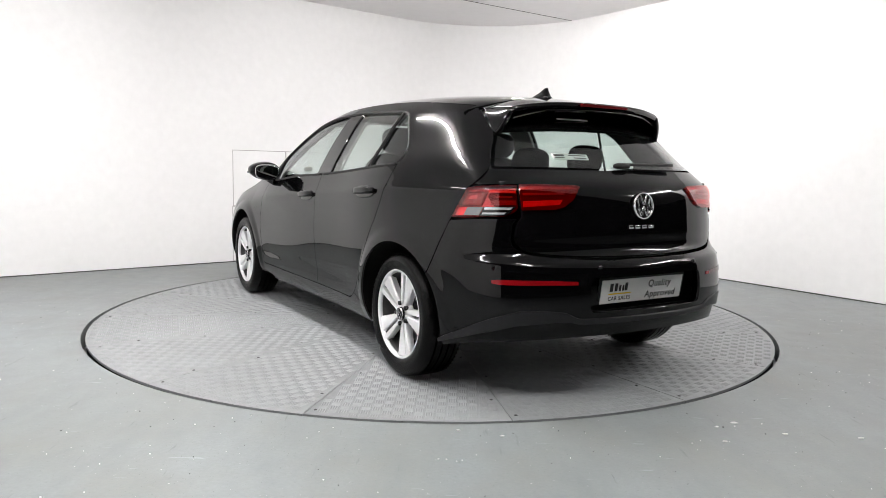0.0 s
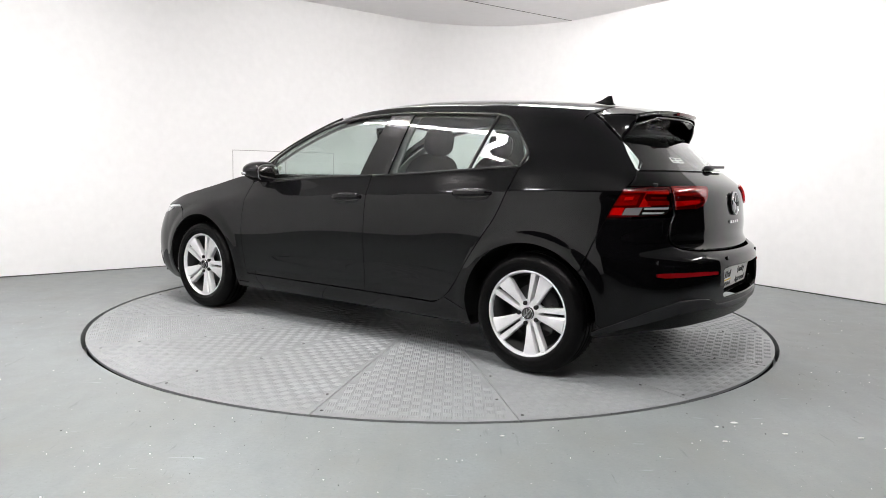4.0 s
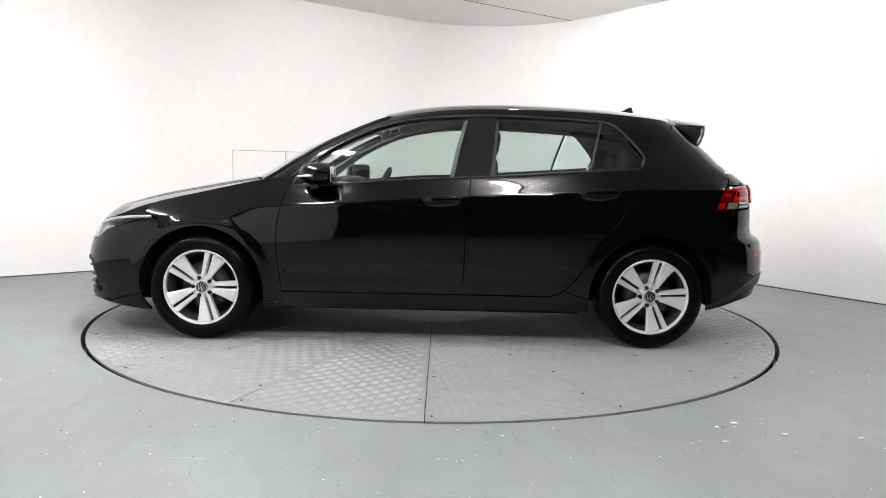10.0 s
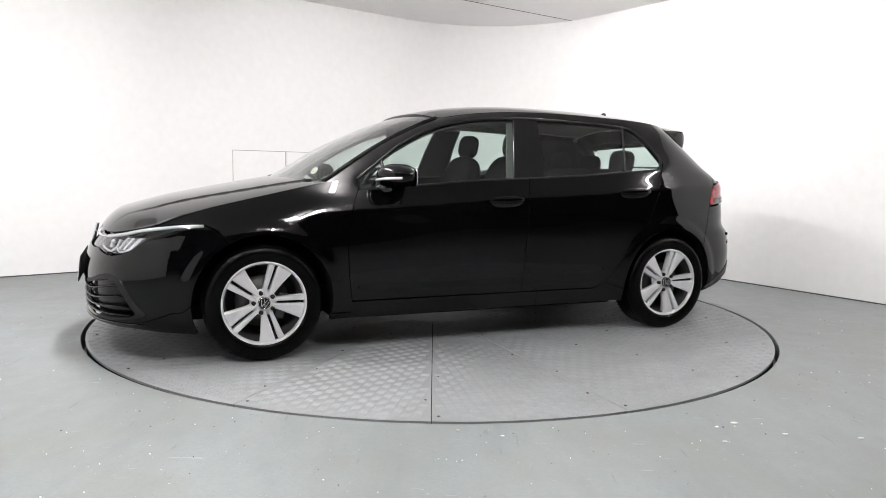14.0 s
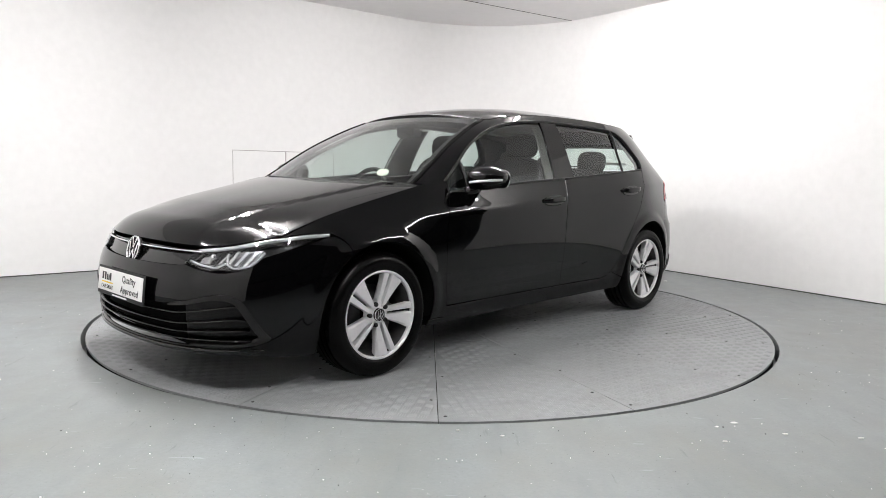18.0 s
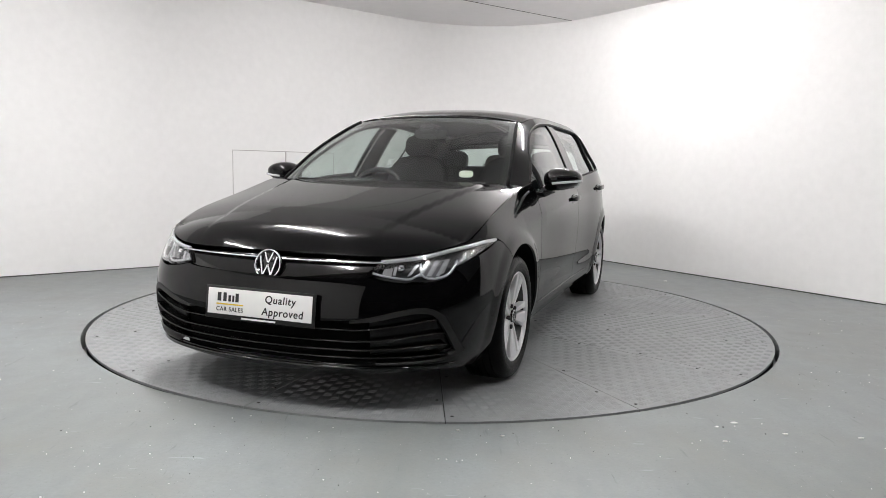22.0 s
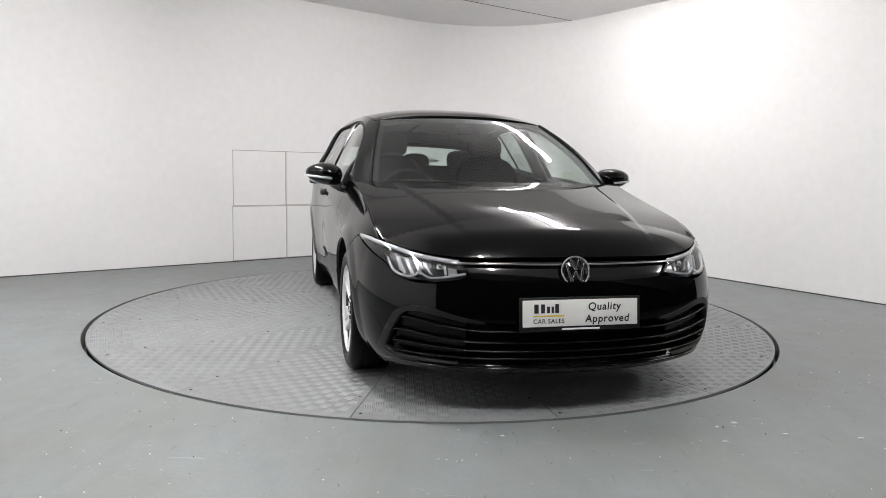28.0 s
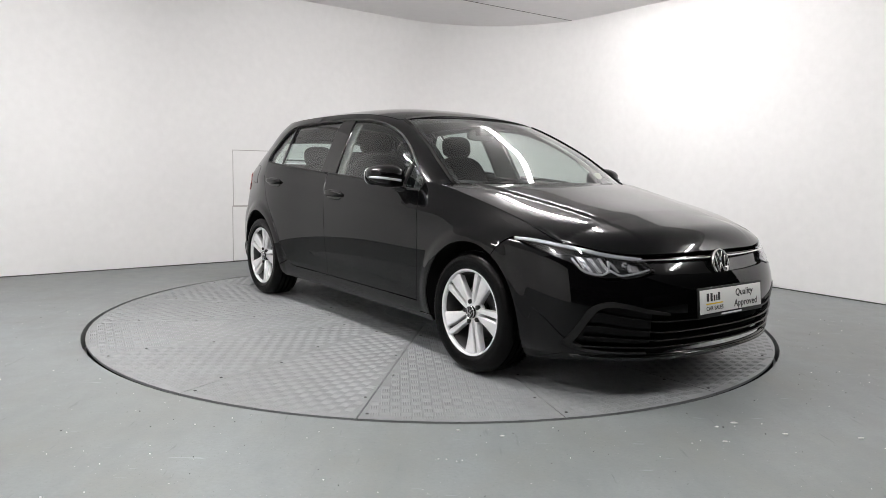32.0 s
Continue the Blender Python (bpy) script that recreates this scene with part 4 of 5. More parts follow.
spoiler = panel("spoiler", spoil, "roof", PAINT, tailgate, "black roof spoiler", both=True, depth=0.026, gap=0.002)
inset = [np.array((min(x, -1.50) + 0.012 * (x < -1.6), y * 0.965)) for x, y in spoil]
under = panel("underside", inset, lambda a, b: np.stack([a, b, roof_z(a, b) - 0.028 - 0.10 * np.clip((a + 1.74) / 0.2, 0, 1) * np.clip(1.2 - np.abs(b), 0, 1)], -1), GLOSS, spoiler, both=True, gap=0.0)
for s in (1, -1):
    # each fin carries the line of the rear pillar back under the spoiler's edge
    verts, faces, m, k = [], [], 9, 7
    for skin in (0, 1):
        for i in range(m):
            f = i / (m - 1)
            lx, lz = -1.486 - 0.160 * f, 1.334 - 0.131 * f
            left = np.array((lx, edge_y(lx, lz), lz))
            bend = 0.012 * math.sin(math.pi * f)
            right = np.array((FIN_D[0] + 0.052 * f ** 1.6 - bend * 0.3, FIN_D[1] + (YB - 0.002 - FIN_D[1]) * f, float(roof_z(*FIN_D)) - 0.004 + (1.200 - float(roof_z(*FIN_D))) * f))
            for j in range(k):
                g = j / (k - 1)
                q = left * (1 - g) + right * g
                q[1] += 0.006 * math.sin(math.pi * g) * math.sin(math.pi * min(1, f + 0.1)) - 0.022 * skin - 0.004 * g ** 4
                if i == 0:
                    q[2] = float(roof_z(q[0], q[1])) - 0.005
                verts.append((q[0] + 0.004 * skin, s * q[1], q[2] - 0.003 * skin))
    o = m * k
    for i in range(m - 1):
        for j in range(k - 1):
            c = (i * k + j, i * k + j + 1, (i + 1) * k + j + 1, (i + 1) * k + j)
            faces += [c, tuple(v + o for v in c[::-1])]
    edge = [j for j in range(k)] + [i * k + k - 1 for i in range(1, m)] + [(m - 1) * k + j for j in range(k - 2, -1, -1)] + [i * k for i in range(m - 2, 0, -1)]
    faces += [(edge[i], edge[(i + 1) % len(edge)], edge[(i + 1) % len(edge)] + o, edge[i] + o) for i in range(len(edge))]
    bm = bmesh.new()
    vs = [bm.verts.new(v) for v in verts]
    for c in faces:
        bm.faces.new([vs[v] for v in c])
    bmesh.ops.recalc_face_normals(bm, faces=bm.faces)
    part("side_fin", bm, PAINT, spoiler, "gloss black fin beside the rear window")
bm = bmesh.new()
box(bm, -1.806, -1.79, -0.15, 0.15, float(roof_z(-1.79, 0)) - 0.022, float(roof_z(-1.79, 0)) - 0.006, 0.003)
part("brake_light", bm, RED_DARK, spoiler, "dark red high brake light")
fill = [np.array((y, 1.210 + 0.03 * (1 - (y / 0.6) ** 2))) for y in np.linspace(0, 0.575, 12)] + [np.array((y, 1.352 - 0.05 * (y / 0.6) ** 2.4)) for y in np.linspace(0.53, 0, 12)]
panel("glass_header", fill, pushed("rear_face", 0.004), GLOSS, tailgate, "gloss black glass edge", both=True, gap=0)

rb = [by_x(x, z, False) for x, z in run([(-1.60, 0.566), (-1.645, 0.695), (-1.686, 0.808)])]
rb += [by_y(y, z, False) for y, z in run([(0.75, 0.820), (0.67, 0.826), (0.615, 0.828)])] + [by_y(y, z, False) for y, z in run([(0.634, 0.80), (0.642, 0.735), (0.618, 0.692), (0.53, 0.667), (0.3, 0.655), (0.0, 0.652)])] + centre(0.648, 0.58, False, 8)
RB_LOW = [(0.0, 0.395), (0.30, 0.396), (0.40, 0.400), (0.45, 0.424), (0.55, 0.436), (0.64, 0.434)]
rb += [by_y(y, z, False) for y, z in ((0.0, 0.575), (0.33, 0.575), (0.345, 0.56), (0.345, 0.44), (0.33, 0.425), (0.0, 0.425))] + centre(0.42, 0.40, False, 4)
SWEEP_UP = [(-1.93, 0.395), (-1.80, 0.33), (-1.655, 0.262)]
rb += [by_y(y, z, False) for y, z in run(RB_LOW)] + [by_x(x, z, False) for x, z in run(SWEEP_UP)] + [by_x(x, z, False) for x, z in arch_line(-HUB_X, 188, 138)]
rear_bumper = panel("rear_bumper", P(rb), "tail", PAINT, car, both=True, step=0.017)
low_side = [(x, z - 0.055 + 0.02 * k) for k, (x, z) in enumerate(SWEEP_UP)]
band = [by_y(y, z, False) for y, z in run(RB_LOW)] + [by_x(x, z, False) for x, z in run(SWEEP_UP)] + [by_x(x, z, False) for x, z in run(low_side)[::-1]] + [by_y(y, z, False) for y, z in run([(0.64, 0.372), (0.52, 0.385), (0.43, 0.384), (0.36, 0.374), (0.0, 0.372)])] + centre(0.375, 0.39, False, 3)
panel("valance_band", P(band), "tail", GREY_PLASTIC, rear_bumper, "dark grey band along the valance", both=True, step=0.016, lift=0.006, gap=0)
diff = [by_y(y, z, False) for y, z in run([(0.0, 0.376), (0.36, 0.378), (0.43, 0.388), (0.52, 0.389), (0.64, 0.376)])] + [by_x(x, z, False) for x, z in run(low_side)] + [by_x(x, z, False) for x, z in run([(-1.66, 0.222), (-1.78, 0.252), (-1.88, 0.280)])] + [by_y(y, z, False) for y, z in run([(0.62, 0.292), (0.45, 0.303), (0.2, 0.306), (0.0, 0.306)])] + centre(0.31, 0.37, False, 12)
panel("diffuser", P(diff), pushed("tail", 0.012), SLAT, rear_bumper, "dark lower valance", both=True)
bm = bmesh.new()
box(bm, -2.092, -2.072, -0.35, 0.35, 0.42, 0.58, 0.004)
part("plate_recess", bm, PAINT, rear_bumper, "black plate recess")
for s in (1, -1):
    refl = [by_y(y, z, False) for y, z in run([(0.41, 0.548), (0.55, 0.549), (0.71, 0.545), (0.728, 0.556), (0.71, 0.566), (0.55, 0.568), (0.41, 0.563)])]
    panel("reflector", P(refl), "tail", RED, rear_bumper, "red reflector strip", side=s, step=0.012, lift=0.004, gap=0)
    for y, z in ((0.72, 0.615), (0.30, 0.62)):
        bm = bmesh.new()
        x = float(end_x(y, z, False))
        bmesh.ops.create_cone(bm, cap_ends=True, segments=20, radius1=0.011, radius2=0.010, depth=0.006, matrix=Matrix.Translation((x - 0.001, s * y, z)) @ Matrix.Rotation(math.pi / 2, 4, "Y"))
        part("parking_sensor", bm, GLOSS, rear_bumper)

# ---- tail lamps ----
def tail_strip(name, pts, mat, parent, s, lift, label=""):
    return panel(name, P(pts), "tail", mat, parent, label, step=0.014, side=s, lift=lift, depth=0.012, gap=0)


Y = lambda y, z: by_y(y, z, False)
X = lambda x, z: by_x(x, z, False)


def lamp_inset(name, pts, mat, parent, s, back, label=""):
    return panel(name, P(pts), pushed("tail", back), mat, parent, label, step=0.014, side=s, depth=0.006, gap=0)


# a smoked bowl with bright bars, under a red cover; the lower outer field is clear
OUTER = [X(-1.694, 0.822), X(-1.752, 0.951)] + [Y(y, z) for y, z in run([(0.72, 0.960), (0.66, 0.966), (0.607, 0.968)])] + [Y(0.612, 0.872), Y(0.628, 0.852), Y(0.655, 0.836), Y(0.74, 0.829)]
INNER = [Y(y, z) for y, z in run([(0.60, 0.967), (0.50, 0.968), (0.36, 0.966), (0.342, 0.960)])] + [Y(y, z) for y, z in ((0.342, 0.957), (0.385, 0.905), (0.425, 0.878), (0.47, 0.866), (0.60, 0.862))]
for s in (1, -1):
    lamp = tail_strip("tail_lamp", OUTER, RED_GLASS, car, s, 0.004, "red tail lamp with dark bands")
    lamp_inset("bowl", OUTER, RED_DARK, lamp, s, 0.030, "dark red lamp bowl")
    lamp_inset("light_bar", [X(-1.752, 0.946), Y(0.615, 0.962), Y(0.615, 0.952), X(-1.755, 0.936)], BAR_DIM, lamp, s, 0.010)
    lamp_inset("field", [X(-1.715, 0.880), X(-1.745, 0.930), X(-1.83, 0.934), X(-1.815, 0.884)], BAR_DIM, lamp, s, 0.022)
    lamp_inset("light_bar", [X(-1.765, 0.918), X(-1.80, 0.922), X(-1.797, 0.906), X(-1.757, 0.902)], BAR_LIT, lamp, s, 0.008)
    lamp_inset("light_bar", [X(-1.855, 0.945), Y(0.70, 0.948), Y(0.712, 0.918), X(-1.875, 0.876), X(-1.825, 0.874)], BAR_LIT, lamp, s, 0.011)
    lamp_inset("light_bar", [Y(0.705, 0.948), Y(0.618, 0.948), Y(0.618, 0.937), Y(0.705, 0.936)], BAR_LIT, lamp, s, 0.010)
    lamp_inset("light_bar", [Y(0.690, 0.920), Y(0.632, 0.922), Y(0.632, 0.915), Y(0.690, 0.913)], BAR_DIM, lamp, s, 0.009)
    lamp_inset("light_bar", [Y(0.700, 0.901), Y(0.618, 0.903), Y(0.618, 0.886), Y(0.704, 0.882)], BAR_DIM, lamp, s, 0.010)
    lamp_inset("light_bar", [X(-1.712, 0.868), X(-1.765, 0.870), X(-1.755, 0.834), X(-1.70, 0.832)], BAR_LIT, lamp, s, 0.012)
    tail_strip("clear_lens", [X(-1.770, 0.866), X(-1.838, 0.870), X(-1.825, 0.834), X(-1.757, 0.832)], CLEAR, lamp, s, 0.006, "clear indicator lens")
    tail_strip("clear_field", [X(-1.842, 0.872), Y(0.622, 0.876), Y(0.640, 0.850), Y(0.66, 0.838), X(-1.828, 0.833)], LAMP_BLACK, lamp, s, 0.0055, "dark reversing lamp field")
    tail_strip("clear_lens", [X(-1.845, 0.870), Y(0.632, 0.873), Y(0.640, 0.863), X(-1.843, 0.860)], LAMP_GREY, lamp, s, 0.008, "clear reversing lens")
    tail_strip("clear_lens", [X(-1.841, 0.848), Y(0.655, 0.851), Y(0.664, 0.842), X(-1.838, 0.839)], LAMP_GREY, lamp, s, 0.008, "clear reversing lens")
    inner_lamp = tail_strip("inner_tail_lamp", INNER, RED_GLASS, tailgate, s, 0.012, "red inner tail lamp")
    lamp_inset("bowl", INNER, RED_DARK, inner_lamp, s, -0.002, "dark red lamp bowl")
    lamp_inset("light_bar", [Y(0.595, 0.962), Y(0.37, 0.962), Y(0.36, 0.953), Y(0.595, 0.950)], BAR_DIM, inner_lamp, s, -0.006)
    lamp_inset("light_bar", [Y(0.595, 0.936), Y(0.43, 0.940), Y(0.42, 0.932), Y(0.595, 0.926)], BAR_DIM, inner_lamp, s, -0.007)
    lamp_inset("light_bar", [Y(0.595, 0.902), Y(0.43, 0.910), Y(0.445, 0.888), Y(0.595, 0.876)], BAR_LIT, inner_lamp, s, -0.006)
    tail_strip("lamp_border", [X(-1.697, 0.826), Y(0.74, 0.833), Y(0.74, 0.829), X(-1.694, 0.821)], RED_DARK, lamp, s, 0.006)

# ---- head lamps ----
HY = lambda y, z: by_y(y, z, True)
HX = lambda x, z: by_x(x, z, True)
LAMP = [HX(1.605, 0.719)] + [HX(x, z) for x, z in run([(1.70, 0.724), (1.78, 0.718)])] + [HY(y, z) for y, z in run([(0.74, 0.700), (0.66, 0.676), (0.58, 0.662), (0.49, 0.652)])]
LAMP += [HY(y, z) for y, z in run([(0.47, 0.628), (0.445, 0.597), (0.47, 0.588), (0.52, 0.576), (0.60, 0.566)])] + [HY(y, z) for y, z in run([(0.63, 0.573), (0.67, 0.570), (0.72, 0.576), (0.752, 0.592), (0.772, 0.63)])] + [HX(1.72, 0.69)]


def lamp_bit(name, pts, mat, parent, s, back, label="", step=0.014, depth=0.01):
    return panel(name, P(pts), pushed("nose", back), mat, parent, label, step=step, side=s, depth=depth, gap=0)


for s in (1, -1):
    lamp = panel("headlamp", P(LAMP), "nose", LENS, car, "clear headlamp with bright light guides", side=s, step=0.016, depth=0.004, gap=0.003)
    lamp_bit("housing", LAMP, LAMP_DARK, lamp, s, 0.05, "dark lamp housing", depth=-0.045)
    top = [(float(ring(np.array([u]), np.array([z]), True)[0][0]), s * float(ring(np.array([u]), np.array([z]), True)[0][1]), float(z)) for u, z in run([HX(1.62, 0.7185), HX(1.74, 0.714), HY(0.745, 0.692), HY(0.66, 0.668), HY(0.58, 0.654), HY(0.495, 0.644)])]
    sweep("light_guide", [(x - 0.010, y - s * 0.006, z) for x, y, z in top], 0.012, 0.016, DRL, lamp, "white light guide")
    low_line = [(float(end_x(y, z, True)) - 0.014, s * y, z) for y, z in run([(0.465, 0.600), (0.52, 0.588), (0.60, 0.578), (0.625, 0.586), (0.645, 0.600)])]
    sweep("light_guide", low_line, 0.009, 0.009, DRL, lamp, "white light guide")
    low_line = [(float(end_x(y, z, True)) - 0.014, s * y, z) for y, z in run([(0.64, 0.640), (0.65, 0.60), (0.68, 0.581), (0.72, 0.586), (0.748, 0.604), (0.762, 0.65)])]
    sweep("light_guide", low_line, 0.009, 0.009, DRL, lamp, "white light guide")
    # outer bowl with slanting blades, inner bowl with an upright bright edge
    lamp_bit("reflector_bowl", [HY(0.652, 0.604), HY(0.70, 0.594), HY(0.742, 0.612), HY(0.752, 0.672), HY(0.662, 0.660)], LAMP_GREY, lamp, s, 0.040, step=0.012, depth=0.008)
    for y0, mat, back in ((0.656, LAMP_BRIGHT, 0.026), (0.674, CLEAR, 0.030), (0.690, LAMP_BRIGHT, 0.028), (0.710, CLEAR, 0.032), (0.724, LAMP_BRIGHT, 0.030)):
        lamp_bit("reflector_blade", [HY(y0 - 0.012, 0.600), HY(y0 + 0.001, 0.598), HY(y0 + 0.020, 0.662), HY(y0 + 0.008, 0.664)], mat, lamp, s, back, step=0.010, depth=0.012)
    lamp_bit("reflector_bowl", [HY(0.50, 0.604), HY(0.60, 0.592), HY(0.638, 0.606), HY(0.63, 0.652), HY(0.52, 0.642)], LAMP_DARK, lamp, s, 0.040, step=0.012, depth=0.008)
    lamp_bit("reflector_blade", [HY(0.546, 0.604), HY(0.556, 0.603), HY(0.556, 0.640), HY(0.546, 0.638)], LAMP_BRIGHT, lamp, s, 0.028, step=0.010, depth=0.012)
    lamp_bit("reflector_blade", [HY(0.500, 0.606), HY(0.540, 0.602), HY(0.540, 0.636), HY(0.506, 0.630)], LAMP_GREY, lamp, s, 0.036, step=0.010, depth=0.006)
    lamp_bit("reflector_blade", [HY(0.604, 0.600), HY(0.616, 0.604), HY(0.640, 0.648), HY(0.628, 0.648)], LAMP_GREY, lamp, s, 0.026, step=0.010, depth=0.012)
    bm = bmesh.new()
    x = float(end_x(0.565, 0.62, True)) - 0.03
    bmesh.ops.create_uvsphere(bm, u_segments=16, v_segments=10, radius=0.016, matrix=Matrix.Translation((x, s * 0.565, 0.62)))
    part("lens", bm, CHROME, lamp)

# ---- door mirrors, handles, small body parts ----
def ellipsoid(bm, centre, size, power=2.4, seg=24, rings=14, trim=None):
    """A rounded block; power above 2 squares it off."""
    rows = []
    for i in range(rings + 1):
        v = -math.pi / 2 + math.pi * i / rings
        row = []
        for k in range(seg):
            u = 2 * math.pi * k / seg
            f = lambda a: math.copysign(abs(a) ** (2 / power), a)
            p = Vector((f(math.cos(v)) * f(math.cos(u)) * size[0], f(math.cos(v)) * f(math.sin(u)) * size[1], f(math.sin(v)) * size[2]))
            if trim:
                p = trim(p)
            row.append(bm.verts.new(p + Vector(centre)))
        rows.append(row)
    for a, b in zip(rows, rows[1:]):
        for k in range(seg):
            try:
                bm.faces.new((a[k], a[(k + 1) % seg], b[(k + 1) % seg], b[k]))
            except ValueError:
                pass
    bmesh.ops.remove_doubles(bm, verts=bm.verts, dist=1e-5)
    bmesh.ops.recalc_face_normals(bm, faces=bm.faces)


def tube(bm, pts, r, seg=10):
    pts = [Vector(p) for p in pts]
    prev = None
    for i, p in enumerate(pts):
        d = (pts[min(i + 1, len(pts) - 1)] - pts[max(i - 1, 0)]).normalized()
        a = d.orthogonal().normalized() if abs(d.z) > 0.95 else d.cross(Vector((0, 0, 1))).normalized()
        b = d.cross(a)
        row = [bm.verts.new(p + (a * math.cos(2 * math.pi * k / seg) + b * math.sin(2 * math.pi * k / seg)) * r) for k in range(seg)]
        if prev:
            for k in range(seg):
                bm.faces.new((prev[k], prev[(k + 1) % seg], row[(k + 1) % seg], row[k]))
        else:
            bm.faces.new(row[::-1])
        prev = row
    bm.faces.new(prev)


for s in (1, -1):
    bm = bmesh.new()

    def shell(p):
        k = (p.y * s + 0.10) / 0.2
        p = Vector((p.x * (1.0 - 0.25 * k), p.y, p.z * (1.0 - 0.30 * max(k, 0) ** 2) + 0.012 * k))
        if p.x < -0.075:
            p.x = -0.075 + (p.x + 0.075) * 0.12
        return p
    ellipsoid(bm, (0.612, s * 0.936, 0.982), (0.128, 0.108, 0.070), 2.3, 32, 18, shell)
    mirror = part("door_mirror", bm, PAINT, car)
    bm = bmesh.new()
    tube(bm, [(0.67, s * 0.79, 0.902), (0.665, s * 0.84, 0.912), (0.64, s * 0.885, 0.935)], 0.03, 12)
    part("arm", bm, GLOSS, mirror)
    bm = bmesh.new()
    box(bm, 0.62, 0.72, s * 0.80 - 0.012, s * 0.80 + 0.012, 0.875, 0.912, 0.006)
    part("foot", bm, GLOSS, mirror)
    strip_pts = [(0.612 + 0.128 * 0.93 * math.cos(a), s * (0.936 + 0.109 * math.sin(a)), 0.966 + 0.012 * math.sin(a)) for a in np.linspace(-0.35, 1.45, 16)]
    sweep("indicator", strip_pts, 0.010, 0.013, LAMP_BRIGHT, mirror, "clear indicator strip")
    bm = bmesh.new()
    ellipsoid(bm, (0.531, s * 0.936, 0.982), (0.004, 0.085, 0.052), 3.2, 28, 12)
    part("mirror_glass", bm, MIRROR, mirror, "silvered mirror glass")
    for x0, x1, zc, door in ((0.03, -0.205, 0.849, "front"), (-0.868, -1.108, 0.905, "rear")):
        xm, hw = (x0 + x1) / 2, (x0 - x1) / 2
        y = float(side_y(xm, zc))
        slope = (float(side_y(x1, zc)) - float(side_y(x0, zc))) / (x1 - x0)
        rise = 0.045
        bm = bmesh.new()
        ellipsoid(bm, (0, 0, 0), (hw * 0.92, 0.006, 0.034), 2.6, 28, 10)
        cup = part("handle_recess", bm, GLOSS, car, "dark handle recess")
        cup.matrix_basis = pose(xm, s * (y - 0.001), zc - 0.002, 0, -math.degrees(math.atan(rise)) * -1, math.degrees(math.atan(slope)) * s)
        bm = bmesh.new()
        ellipsoid(bm, (0, 0, 0), (hw, 0.013, 0.0185), 3.2, 32, 10, lambda p: Vector((p.x, p.y - s * 0.02 * (p.x / hw) ** 4, p.z)))
        bar = part("door_handle", bm, PAINT, car, "black door handle")
        bar.matrix_basis = pose(xm, s * (y + 0.022), zc + 0.006, 0, math.degrees(math.atan(rise)), math.degrees(math.atan(slope)) * s)
# aerial fin
bm = bmesh.new()
prof = [(0.095, 0.0, 0.018), (0.05, 0.016, 0.015), (0.0, 0.034, 0.010), (-0.03, 0.054, 0.005), (-0.055, 0.057, 0.004), (-0.058, 0.04, 0.008), (-0.066, 0.012, 0.016), (-0.085, 0.0, 0.018)]
left, right = [bm.verts.new((x, w, z)) for x, z, w in prof], [bm.verts.new((x, -w, z)) for x, z, w in prof]
for i in range(len(prof)):
    j = (i + 1) % len(prof)
    bm.faces.new((left[i], left[j], right[j], right[i]))
bm.faces.new(left), bm.faces.new(right[::-1])
bmesh.ops.recalc_face_normals(bm, faces=bm.faces)
bmesh.ops.bevel(bm, geom=list(bm.edges), offset=0.0025, segments=2, affect="EDGES")
fin = part("roof_aerial", bm, PAINT, car, "black shark-fin aerial")
fin.matrix_basis = pose(-1.305, 0, float(roof_z(-1.30, 0)) - 0.004)
# fuel flap on the right rear wing
flap = [by_x(x, z, False) for x, z in run([(-1.41, 0.885), (-1.56, 0.89), (-1.585, 0.91), (-1.575, 1.0), (-1.555, 1.022), (-1.44, 1.018), (-1.415, 1.0), (-1.405, 0.90), (-1.41, 0.885)])]
panel("fuel_flap_seam", P(flap), "tail", SHADOW, car, side=-1, step=0.02, lift=0.0006, depth=0.0005, gap=-0.002)
panel("fuel_flap", P(flap), "tail", PAINT, car, side=-1, step=0.02, lift=0.0016, depth=0.0015, gap=0.001)

# rear wiper and cabin-side fittings
sweep("rear_wiper", [(float(end_x(abs(y), 1.062 + 0.012 * math.sin(3 * y), False)) - 0.018, y, 1.070 + 0.02 * (0.02 - y) * 0.4) for y in np.linspace(0.03, -0.36, 14)], 0.016, 0.014, MATT, tailgate)
bm = bmesh.new()
ellipsoid(bm, (float(end_x(0, 1.06, False)) - 0.016, 0.0, 1.062), (0.022, 0.05, 0.015), 2.6)
part("wiper_boss", bm, MATT, tailgate)


